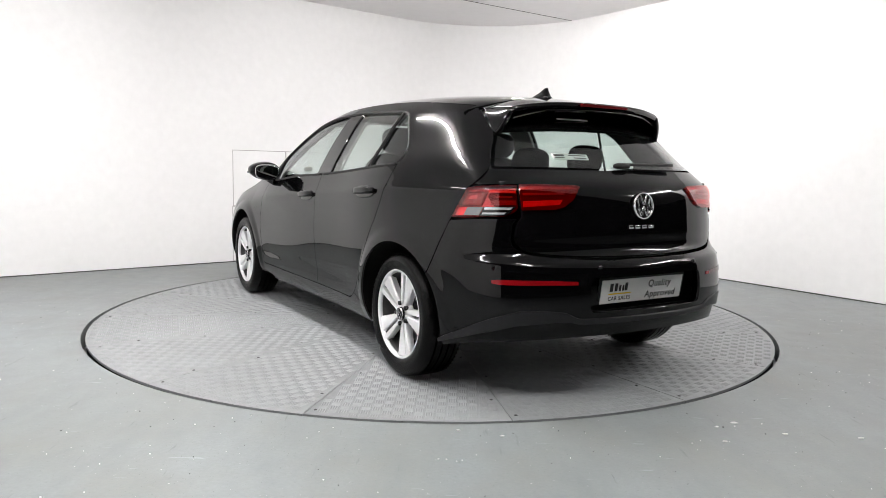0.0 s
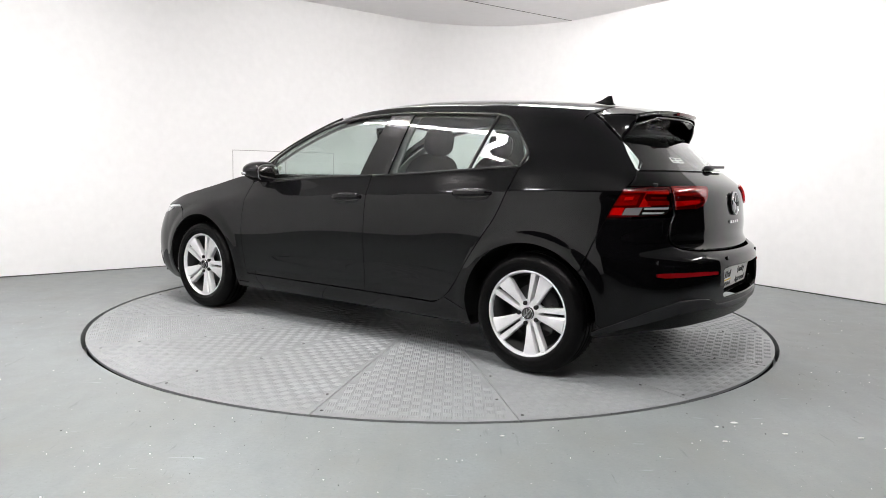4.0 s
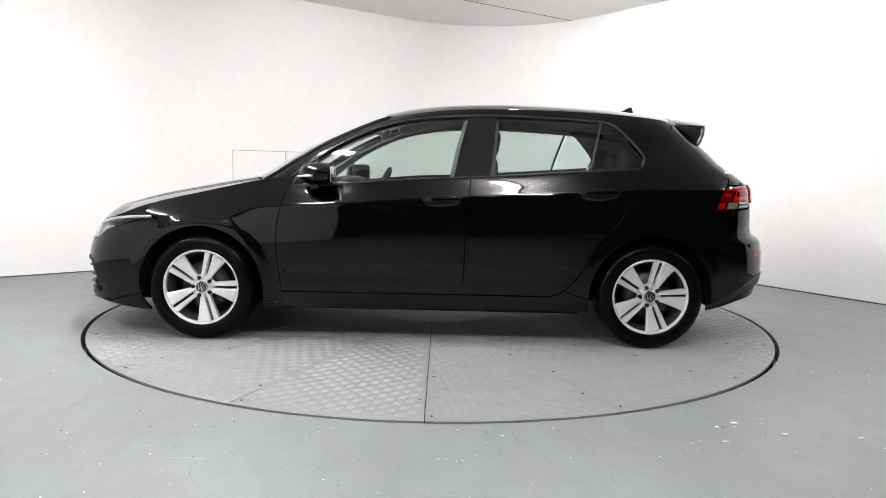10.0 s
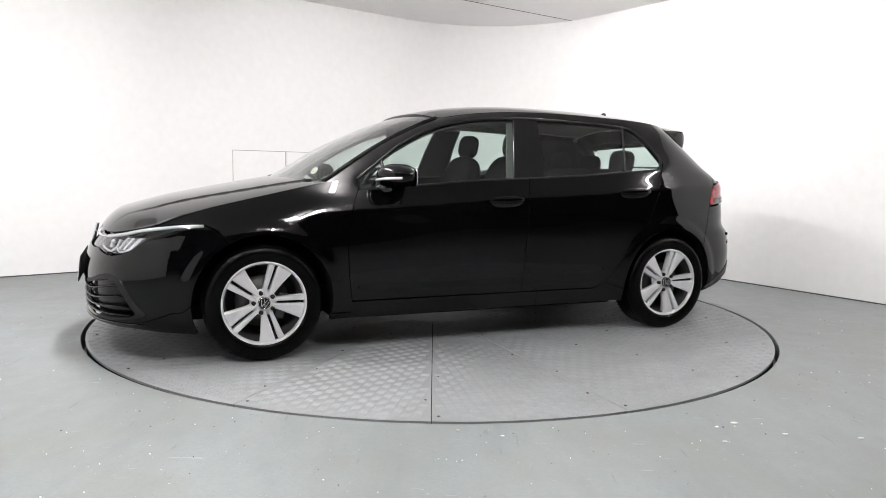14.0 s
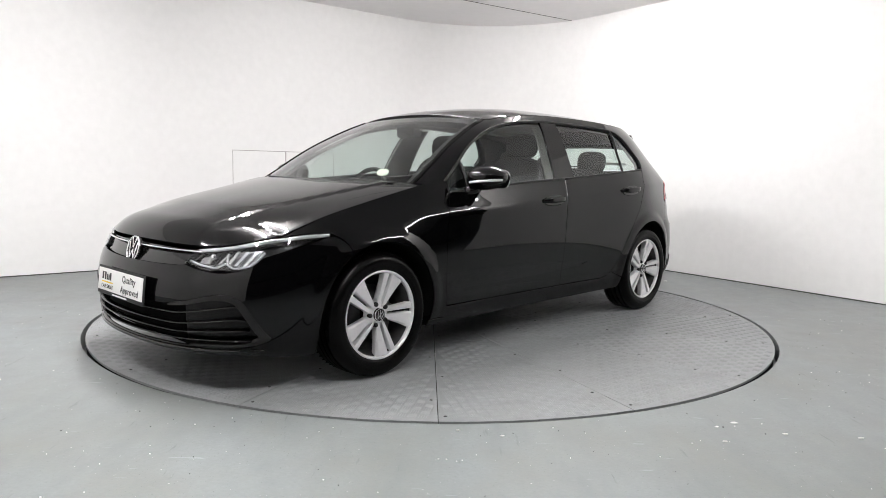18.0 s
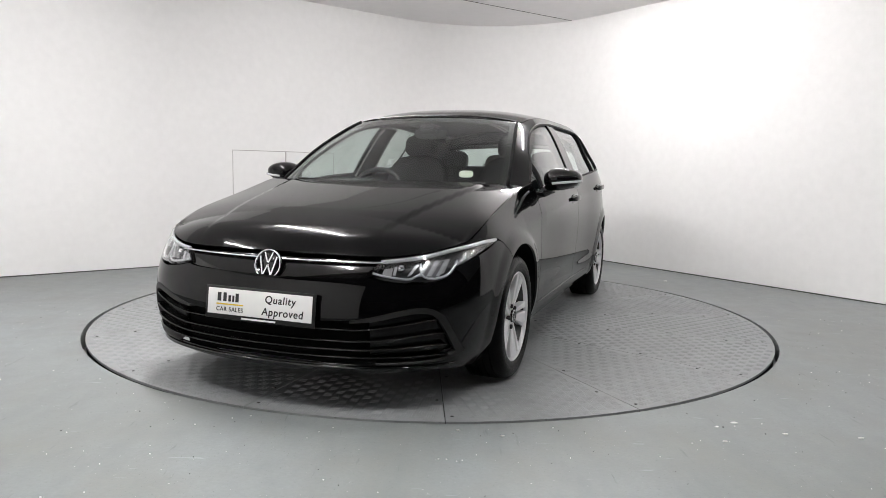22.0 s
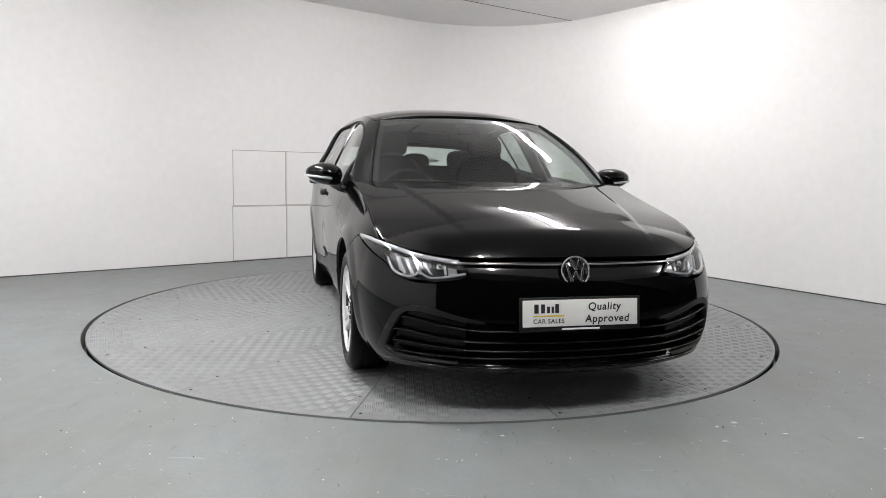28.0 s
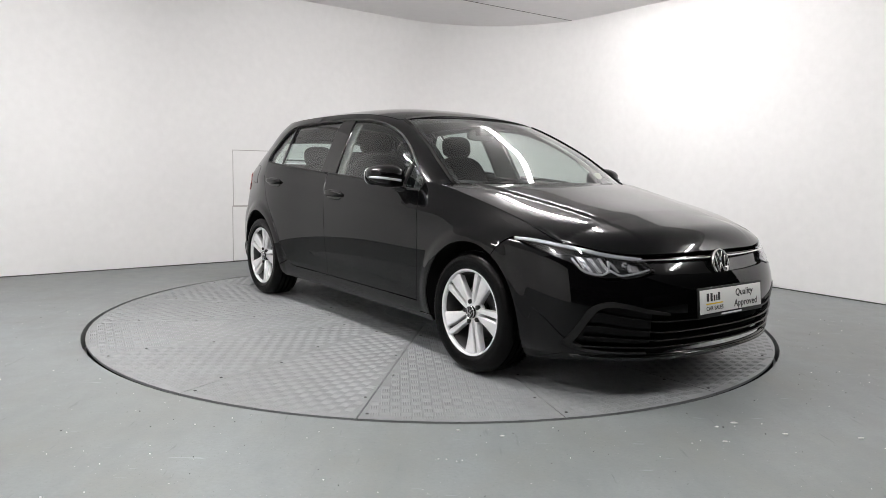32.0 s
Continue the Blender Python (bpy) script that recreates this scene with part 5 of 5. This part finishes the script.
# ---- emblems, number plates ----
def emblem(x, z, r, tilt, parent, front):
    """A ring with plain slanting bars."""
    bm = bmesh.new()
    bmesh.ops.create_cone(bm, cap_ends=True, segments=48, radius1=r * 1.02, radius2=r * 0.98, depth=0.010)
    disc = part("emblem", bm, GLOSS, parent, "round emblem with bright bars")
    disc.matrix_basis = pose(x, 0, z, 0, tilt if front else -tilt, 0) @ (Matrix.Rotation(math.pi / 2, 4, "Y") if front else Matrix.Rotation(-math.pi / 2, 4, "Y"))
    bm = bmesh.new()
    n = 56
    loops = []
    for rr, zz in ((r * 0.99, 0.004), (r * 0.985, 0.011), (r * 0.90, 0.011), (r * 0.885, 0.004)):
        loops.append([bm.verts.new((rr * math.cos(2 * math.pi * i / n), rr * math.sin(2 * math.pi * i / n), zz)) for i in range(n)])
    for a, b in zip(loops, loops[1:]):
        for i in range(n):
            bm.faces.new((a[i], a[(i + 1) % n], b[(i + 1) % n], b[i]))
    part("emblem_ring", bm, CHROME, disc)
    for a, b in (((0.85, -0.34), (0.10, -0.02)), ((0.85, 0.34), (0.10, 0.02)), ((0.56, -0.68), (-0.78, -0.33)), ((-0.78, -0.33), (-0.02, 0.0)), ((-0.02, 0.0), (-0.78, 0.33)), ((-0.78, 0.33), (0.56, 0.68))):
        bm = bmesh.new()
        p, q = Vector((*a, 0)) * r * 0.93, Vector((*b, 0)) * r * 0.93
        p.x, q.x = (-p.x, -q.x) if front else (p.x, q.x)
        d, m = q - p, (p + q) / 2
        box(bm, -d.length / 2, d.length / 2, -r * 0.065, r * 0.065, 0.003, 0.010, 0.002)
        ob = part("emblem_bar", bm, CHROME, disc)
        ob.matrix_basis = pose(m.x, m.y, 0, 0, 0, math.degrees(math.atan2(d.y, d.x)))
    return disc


def lettering(text, size, mat, parent, x, y, z=0.0045, slant=0.0, name="lettering"):
    cu = bpy.data.curves.new(name, "FONT")
    cu.body, cu.size, cu.extrude, cu.shear, cu.align_x, cu.space_character, cu.bevel_depth, cu.bevel_resolution = text, size, 0.0003, slant, "CENTER", 1.12, size * 0.016, 0
    tmp = bpy.data.objects.new(name, cu)
    scene.collection.objects.link(tmp)
    me = bpy.data.meshes.new_from_object(tmp.evaluated_get(bpy.context.evaluated_depsgraph_get()))
    bpy.data.objects.remove(tmp)
    me.materials.append(mat)
    ob = new(name, me)
    ob.parent = parent
    ob.matrix_basis = pose(x, y, z)
    return ob


def bar(parent, mat, x0, x1, y0, y1, z=0.0045):
    bm = bmesh.new()
    box(bm, x0, x1, y0, y1, z - 0.0008, z + 0.0006)
    return part("print_bar", bm, mat, parent, smooth=False)


def number_plate(x, z, tilt, parent, front):
    bm = bmesh.new()
    box(bm, -0.272, 0.272, -0.075, 0.066, -0.006, 0.0, 0.004)
    holder = part("plate_holder", bm, MATT, parent, "black plate holder")
    holder.matrix_basis = pose(x, 0, z, 0, 0, 0) @ (pose(0, 0, 0, 90, 0, 90) if front else pose(0, 0, 0, 90, 0, -90)) @ pose(0, 0, 0, -tilt, 0, 0)
    bm = bmesh.new()
    box(bm, -0.258, 0.258, -0.055, 0.055, 0.0, 0.004, 0.0015)
    part("number_plate", bm, PALE, holder, "pale show plate with dark print")
    k = 0
    for w in (0.030, 0.026, 0.020, 0.016, 0.026):   # a trade name stands as plain bars
        bar(holder, INK, -0.208 + k, -0.208 + k + w * 0.62, -0.001 + 0.002, 0.038 if w > 0.025 else 0.028)
        k += w
    bar(holder, YELLOW, -0.212, -0.076, -0.014, -0.008)
    lettering("CAR SALES", 0.026, INK, holder, -0.144, -0.041)
    lettering("Quality", 0.045, INK, holder, 0.105, 0.010, slant=0.1)
    lettering("Approved", 0.045, INK, holder, 0.118, -0.041, slant=0.1)
    bar(holder, WHITE_PRINT, -0.085, 0.085, -0.070, -0.063, 0.0008)


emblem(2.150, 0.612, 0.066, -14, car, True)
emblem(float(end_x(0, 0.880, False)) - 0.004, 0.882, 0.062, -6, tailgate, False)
for k in range(4):
    bm = bmesh.new()
    yy = 0.088 - 0.042 * k
    box(bm, float(end_x(0, 0.79, False)) - 0.005, float(end_x(0, 0.79, False)) + 0.004, yy - 0.030, yy, 0.779, 0.795, 0.002)
    part("name_bar", bm, CHROME, tailgate, "small chrome bar of the model name")
number_plate(2.224, 0.450, 6, front_bumper, True)
number_plate(-2.098, 0.502, -8, rear_bumper, False)

# ---- wheels ----
def lathe(bm, profile, seg=64):
    """Turn (radius, offset) about the wheel's axle (local y)."""
    rows = [[bm.verts.new((r * math.cos(2 * math.pi * k / seg), o, r * math.sin(2 * math.pi * k / seg))) for k in range(seg)] for r, o in profile]
    for a, b in zip(rows, rows[1:]):
        for k in range(seg):
            bm.faces.new((a[k], a[(k + 1) % seg], b[(k + 1) % seg], b[k]))
    bmesh.ops.recalc_face_normals(bm, faces=bm.faces)


def spoke(bm, a, r0, r1, w0, w1, y_in, y_out, thick):
    """A flat-faced arm from r0 to r1, turned to a degrees, its outer face at y."""
    c, s = math.cos(radians(a)), math.sin(radians(a))
    rows = []
    for t in np.linspace(0, 1, 6):
        r, w, y = r0 + (r1 - r0) * t, w0 + (w1 - w0) * t, y_in + (y_out - y_in) * t ** 0.8
        sec = ((-w, y - 0.006), (-w * 0.72, y), (w * 0.72, y), (w, y - 0.006), (w * 0.85, y - thick), (-w * 0.85, y - thick))
        rows.append([bm.verts.new((r * c - p * s, o, r * s + p * c)) for p, o in sec])
    for p, q in zip(rows, rows[1:]):
        for k in range(6):
            bm.faces.new((p[k], p[(k + 1) % 6], q[(k + 1) % 6], q[k]))
    bm.faces.new(rows[0]), bm.faces.new(rows[-1][::-1])


def make_wheel():
    """Built for the left side: outer face towards +y, the hub's centre at the origin; the face stands at y = 0."""
    bm = bmesh.new()
    lathe(bm, [(0.222, -0.004), (0.224, 0.002), (0.219, 0.006), (0.212, 0.002), (0.2065, -0.012), (0.210, -0.02), (0.214, -0.17), (0.216, -0.185)])
    wheel = part("wheel", bm, ALLOY, car, "silver alloy wheel with five split spokes")
    bm = bmesh.new()
    lathe(bm, [(0.2055, -0.014), (0.197, -0.034), (0.191, -0.09), (0.189, -0.168), (0.06, -0.172)])
    part("rim_barrel", bm, BARREL, wheel, "inner rim with its shade put into the colour")
    bm = bmesh.new()
    lathe(bm, [(0.214, -0.008), (0.222, 0.004), (0.232, 0.010), (0.248, 0.013), (0.262, 0.0125), (0.266, 0.0135), (0.284, 0.009), (0.297, -0.001), (0.304, -0.010), (0.3085, -0.022), (0.3105, -0.040),
               (0.305, -0.041), (0.305, -0.047), (0.3115, -0.048), (0.312, -0.076), (0.306, -0.077), (0.306, -0.085), (0.312, -0.086), (0.312, -0.110), (0.306, -0.111), (0.306, -0.119), (0.312, -0.120),
               (0.3115, -0.148), (0.305, -0.149), (0.305, -0.155), (0.3105, -0.156), (0.3085, -0.172), (0.302, -0.184), (0.280, -0.200), (0.240, -0.205), (0.214, -0.188)], 96)
    tyre = part("tyre", bm, TYRE, wheel, "black road tyre")
    tyre.data.set_sharp_from_angle(angle=0.9)
    verts, faces = [], []
    for k in range(72):
        for o0, o1 in ((-0.006, -0.038), (-0.158, -0.182)):
            a = 2 * math.pi * k / 72
            n0 = len(verts)
            for da, o, r in ((0, o0, 0.3015), (0.022, o0, 0.3015), (0.030, o1, 0.3115), (0.008, o1, 0.3115), (0, o0, 0.2955), (0.022, o0, 0.2955), (0.030, o1, 0.303), (0.008, o1, 0.303)):
                verts.append((r * math.cos(a + da), o, r * math.sin(a + da)))
            faces += [(n0, n0 + 1, n0 + 2, n0 + 3), (n0, n0 + 4, n0 + 5, n0 + 1), (n0 + 3, n0 + 2, n0 + 6, n0 + 7), (n0, n0 + 3, n0 + 7, n0 + 4), (n0 + 1, n0 + 5, n0 + 6, n0 + 2)]
    ob = raw("tread_blocks", verts, faces, TYRE, wheel)
    ob["kind"] = "stuff"
    for k in range(5):
        # a narrow arm and a broad blade stand on either side of a slot
        for name, sign, w0, w1 in (("spoke", -1, 0.018, 0.034), ("blade", 1, 0.020, 0.082)):
            bm = bmesh.new()
            a = radians(90 + 72 * k)
            ca, sa = math.cos(a), math.sin(a)
            rows = []
            for t in np.linspace(0, 1, 9):
                r = 0.038 + (0.2085 - 0.038) * t
                n0, n1 = sign * (0.0065 + 0.0015 * t), sign * (0.0065 + 0.0015 * t + w0 + (w1 - w0) * t)
                y = -0.022 + 0.020 * t ** 0.7
                m0, m1 = n0 + (n1 - n0) * 0.10, n0 + (n1 - n0) * (0.90 if sign < 0 else 0.84)
                rows.append([])
                for q, o in ((n0, y - 0.007), (m0, y), (m1, y - 0.001), (n1, y - 0.008), (n1 * 0.97, y - 0.036), (n0 * 1.1, y - 0.036)):
                    rr = r + (math.sqrt(max(r * r - q * q, 1e-6)) - r) * t * t
                    rows[-1].append(bm.verts.new((rr * ca - q * sa, o, rr * sa + q * ca)))
            for p, q in zip(rows, rows[1:]):
                for i in range(6):
                    bm.faces.new((p[i], p[(i + 1) % 6], q[(i + 1) % 6], q[i]))
            bm.faces.new(rows[0]), bm.faces.new(rows[-1][::-1])
            bmesh.ops.recalc_face_normals(bm, faces=bm.faces)
            ob = part(name, bm, ALLOY, wheel)
            ob.data.set_sharp_from_angle(angle=0.5)
        bm = bmesh.new()
        a = radians(90 + 72 * k + 36)
        lathe(bm, [(0.0, -0.012), (0.0095, -0.012), (0.0115, -0.015), (0.0115, -0.04)], 12)
        ob = part("wheel_bolt", bm, MATT, wheel)
        ob.matrix_basis = pose(0.054 * math.cos(a), 0.002, 0.054 * math.sin(a))
    bm = bmesh.new()
    lathe(bm, [(0.0, -0.020), (0.060, -0.024), (0.070, -0.034), (0.072, -0.05)], 40)
    part("hub", bm, ALLOY, wheel)
    bm = bmesh.new()
    lathe(bm, [(0.0, -0.004), (0.026, -0.005), (0.031, -0.008), (0.033, -0.018)], 32)
    cap = part("hub_cap", bm, GLOSS, wheel, "black hub cap with a bright mark")
    bm = bmesh.new()
    lathe(bm, [(0.0315, -0.0085), (0.0325, -0.005), (0.0295, -0.003), (0.0285, -0.006)], 36)
    part("cap_ring", bm, CHROME, wheel)
    bm = bmesh.new()
    for p, q in (((-0.010, 0.022), (-0.001, 0.002)), ((0.010, 0.022), (0.001, 0.002)), ((-0.020, 0.014), (-0.010, -0.021)), ((-0.010, -0.021), (0, 0)), ((0, 0), (0.010, -0.021)), ((0.010, -0.021), (0.020, 0.014))):
        d = Vector((q[0] - p[0], q[1] - p[1]))
        n = Vector((-d.y, d.x)).normalized() * 0.0018
        vs = [bm.verts.new((x, -0.0022, z)) for x, z in ((p[0] + n.x, p[1] + n.y), (q[0] + n.x, q[1] + n.y), (q[0] - n.x, q[1] - n.y), (p[0] - n.x, p[1] - n.y))]
        bm.faces.new(vs)
        lo = [bm.verts.new((v.co.x, -0.007, v.co.z)) for v in vs]
        for i in range(4):
            bm.faces.new((vs[i], lo[i], lo[(i + 1) % 4], vs[(i + 1) % 4]))
    bmesh.ops.recalc_face_normals(bm, faces=bm.faces)
    part("cap_mark", bm, CHROME, wheel, smooth=False)
    bm = bmesh.new()
    lathe(bm, [(0.06, -0.09), (0.14, -0.09), (0.141, -0.10), (0.14, -0.112), (0.06, -0.112)], 48)
    part("brake_disc", bm, STEEL, wheel, "grey steel brake disc")
    bm = bmesh.new()
    box(bm, -0.135, -0.075, -0.12, -0.07, -0.07, 0.07, 0.012)
    part("brake_caliper", bm, STEEL, wheel)
    return wheel


wheel_l = make_wheel()
FACE_Y = 0.868
SPIN = {(1, 1): -18.0, (1, -1): -20.0, (-1, 1): -15.0, (-1, -1): -10.0}
for (end, s), spin in SPIN.items():
    m = pose(end * HUB_X, s * (FACE_Y if end > 0 else FACE_Y - 0.012), HUB_Z, 0, 0, 0 if s > 0 else 180) @ pose(0, 0, 0, 0, spin, 0)
    if (end, s) == (1, 1):
        wheel_l.matrix_basis = m
    else:
        copy_thing(wheel_l, m)
    # arch liner
    bm = bmesh.new()
    rows = []
    for a in np.linspace(-10, 190, 40):
        c, q = math.cos(radians(a)), math.sin(radians(a))
        r = ARCH + 0.006
        rows.append([bm.verts.new((end * HUB_X + r * c, s * y, HUB_Z + r * q)) for y in (float(side_y(end * HUB_X + r * c, max(HUB_Z + r * q, 0.15))) - 0.012, 0.56)] + [bm.verts.new((end * HUB_X + 0.05 * c, s * 0.56, HUB_Z + 0.05 * q))])
    for a, b in zip(rows, rows[1:]):
        for i in range(2):
            bm.faces.new((a[i], b[i], b[i + 1], a[i + 1]))
    part("arch_liner", bm, SHADOW, car, "black wheel-arch liner")

# ---- underside and cabin ----
def plain(name, x0, x1, y0, y1, z0, z1, mat, parent, bevel=0.02, label=""):
    bm = bmesh.new()
    box(bm, x0, x1, y0, y1, z0, z1, bevel)
    return part(name, bm, mat, parent, label, smooth=False)


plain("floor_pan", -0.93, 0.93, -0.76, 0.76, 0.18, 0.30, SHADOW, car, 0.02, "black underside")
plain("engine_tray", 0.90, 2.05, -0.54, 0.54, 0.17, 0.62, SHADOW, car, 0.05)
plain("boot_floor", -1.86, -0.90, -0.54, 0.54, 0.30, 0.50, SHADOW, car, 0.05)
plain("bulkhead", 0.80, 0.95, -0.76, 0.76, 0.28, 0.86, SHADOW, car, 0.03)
sweep("exhaust", [(-1.2, 0.3, 0.28), (-1.5, 0.32, 0.29), (-1.72, 0.36, 0.30)], 0.05, 0.05, STEEL, car)
for s in (1, -1):
    trim_line = [np.array(q) for q in ((0.80, 0.36), (-0.82, 0.36), (-0.92, 0.60), (-1.08, 0.74), (-1.25, 1.045))] + belt(-1.22, 0.80)
    panel("door_card", trim_line, pushed("side", 0.07), TRIM, car, "dark door lining", side=s, step=0.06, depth=-0.05, gap=0.004)
    rear_trim = [np.array(q) for q in ((-1.22, 0.80), (-1.80, 0.80), (-1.85, 1.0), (-1.48, 1.29), (-1.1, 1.33), (-1.20, 1.25), (-1.30, 1.12), (-1.25, 1.05))]
    panel("rear_trim", rear_trim, pushed("upper", 0.045), TRIM, car, "dark rear side lining", side=s, step=0.05, gap=0)
    frame_in = pillar_front + rail(0.22, -1.05) + [np.array((-1.06, 1.318))] + run(WIN_TOP[5:]) + belt(0.80, 0.96, 6)
    panel("pillar_lining", frame_in, pushed("upper", 0.035), LINING, car, "light grey pillar lining", side=s, step=0.03, gap=0.006)
    panel("pillar_lining", P([(-0.12, 0.97), (-0.16, 1.16), (-0.21, 1.352), (-0.42, 1.357), (-0.40, 1.17), (-0.39, 0.99)]), pushed("upper", 0.045), LINING, car, "light grey pillar lining", side=s, step=0.03, gap=0)
lining = [np.array((x, y)) for x, y in roof_half]
panel("headlining", lining, lambda a, b: np.stack([a, b, roof_z(a, b) - 0.035], -1), LINING, car, "light grey headlining", both=True, step=0.05, gap=0.02)
# dashboard
bm = bmesh.new()
prof = [(0.99, 0.905), (0.80, 0.925), (0.62, 0.925), (0.53, 0.895), (0.50, 0.83), (0.53, 0.70), (0.60, 0.60), (0.95, 0.55)]
left, right = [bm.verts.new((x - (0.12 if i == 0 else 0.0), 0.74, z)) for i, (x, z) in enumerate(prof)], [bm.verts.new((x - (0.12 if i == 0 else 0.0), -0.74, z)) for i, (x, z) in enumerate(prof)]
for i in range(len(prof)):
    j = (i + 1) % len(prof)
    bm.faces.new((left[i], left[j], right[j], right[i]))
bm.faces.new(left[::-1]), bm.faces.new(right)
bmesh.ops.bevel(bm, geom=[e for e in bm.edges if abs(e.verts[0].co.y - e.verts[1].co.y) > 1], offset=0.02, segments=3, affect="EDGES")
part("dashboard", bm, TRIM, car, "dark dashboard")
bm = bmesh.new()
ellipsoid(bm, (0.62, -0.37, 0.935), (0.10, 0.17, 0.028), 2.8)
part("instrument_hood", bm, TRIM, car)
# steering wheel on the right-hand side
bm = bmesh.new()
lathe(bm, [(0.185 + 0.016 * math.cos(a), 0.016 * math.sin(a)) for a in np.linspace(0, 2 * math.pi, 11)], 40)
wheel_rim = part("steering_wheel", bm, TRIM, car, "black steering wheel")
wheel_rim.matrix_basis = pose(0.40, -0.37, 0.85, 0, 0, 0) @ pose(0, 0, 0, 0, -25, 0) @ pose(0, 0, 0, 0, 0, 90)
bm = bmesh.new()
ellipsoid(bm, (0, 0, 0), (0.075, 0.025, 0.06), 2.6)
box(bm, -0.18, 0.18, -0.008, 0.012, -0.02, 0.015, 0.006)
box(bm, -0.02, 0.02, -0.008, 0.012, -0.18, 0.0, 0.006)
part("steering_boss", bm, TRIM, wheel_rim)


def cushion(name, size, mat, parent, m, power=4.0, label=""):
    bm = bmesh.new()
    ellipsoid(bm, (0, 0, 0), size, power, 28, 14)
    ob = part(name, bm, mat, parent, label)
    ob.matrix_basis = m
    return ob


def headrest(x, y, z, w, parent):
    cushion("headrest", (0.045, w, 0.085), CLOTH, parent, pose(x, y, z, 0, -8, 0), 3.0, "dark cloth headrest")
    for d in (-0.06, 0.06):
        bm = bmesh.new()
        tube(bm, [(x + 0.01, y + d, z - 0.17), (x, y + d, z - 0.04)], 0.006, 8)
        part("headrest_post", bm, CHROME, parent)


for y in (0.37, -0.37):
    seat = cushion("front_seat", (0.27, 0.25, 0.10), CLOTH, car, pose(0.05, y, 0.50, 0, -6, 0), 4.0, "dark cloth front seat")
    cushion("backrest", (0.085, 0.245, 0.33), CLOTH, car, pose(-0.29, y, 0.80, 0, -16, 0), 3.4, "dark cloth backrest")
    headrest(-0.395, y, 1.195, 0.13, car)
cushion("rear_bench", (0.28, 0.64, 0.11), CLOTH, car, pose(-0.82, 0, 0.52, 0, -6, 0), 5.0, "dark cloth rear bench")
cushion("rear_backrest", (0.08, 0.64, 0.29), CLOTH, car, pose(-1.13, 0, 0.77, 0, -20, 0), 5.0, "dark cloth rear backrest")
for y in (0.40, 0.0, -0.40):
    headrest(-1.235, y, 1.10 if y else 1.07, 0.12, car)
plain("parcel_shelf", -1.88, -1.28, -0.66, 0.66, 0.965, 0.985, TRIM, car, 0.006, "dark parcel shelf")
plain("centre_console", -0.15, 0.55, -0.11, 0.11, 0.35, 0.62, TRIM, car, 0.03)
bm = bmesh.new()
ellipsoid(bm, (0.335, 0.0, 1.255), (0.018, 0.115, 0.036), 3.0)
part("rear_view_mirror", bm, TRIM, car, "black rear-view mirror")
bm = bmesh.new()
box(bm, 0.29, 0.40, -0.055, 0.055, 1.250, 1.312, 0.015)
part("sensor_cover", bm, TRIM, car)
# small papers on the glass
sx = float(end_x(0.46, 1.0, True, True)) - 0.012
bm = bmesh.new()
ellipsoid(bm, (0, 0, 0), (0.003, 0.040, 0.023), 2.6)
part("licence_disc", bm, PAPER, car, "cream paper disc on the windscreen").matrix_basis = pose(sx - 0.02, 0.47, 1.005, 0, -32, 12)
bm = bmesh.new()
box(bm, -0.002, 0.002, -0.115, 0.115, -0.016, 0.016)
film = part("glass_sticker", bm, PALE, car, "white printed strip on the rear window", smooth=False)
film.matrix_basis = pose(float(end_x(0.3, 1.10, False)) + 0.015, 0.235, 1.100, 0, 40, 4)
for k, (y0, y1, z0, z1) in enumerate(((-0.105, -0.04, 0.001, 0.011), (-0.01, 0.10, 0.004, 0.009), (-0.105, -0.04, -0.010, -0.006), (0.02, 0.10, -0.011, -0.005))):
    bm = bmesh.new()
    box(bm, -0.0032, -0.0022, -y1, -y0, z0, z1)
    part("print_bar", bm, INK, film, smooth=False)
bm = bmesh.new()
box(bm, -0.0005, 0.0005, -0.10, 0.10, -0.005, 0.005)
part("glass_print", bm, WHITE_PRINT, tailgate, "white web address as a plain bar", smooth=False).matrix_basis = pose(float(end_x(0.1, 1.285, False)) - 0.004, 0.08, 1.287, 0, 42, 0)


def motions():
    """The turntable turns steadily, and the car with it."""
    rows_t, rows_c = [], []
    for i in range(17):
        t = 2.0 * i
        a = START + RATE * t
        c, s = math.cos(radians(a)), math.sin(radians(a))
        rows_t.append((t, pose(0, 0, 0, 0, 0, RATE * t)))
        rows_c.append((t, pose(CAR_X * c - CAR_Y * s, CAR_X * s + CAR_Y * c, 0, 0, 0, a)))
    walk(turntable, rows_t)
    walk(car, rows_c)


motions()
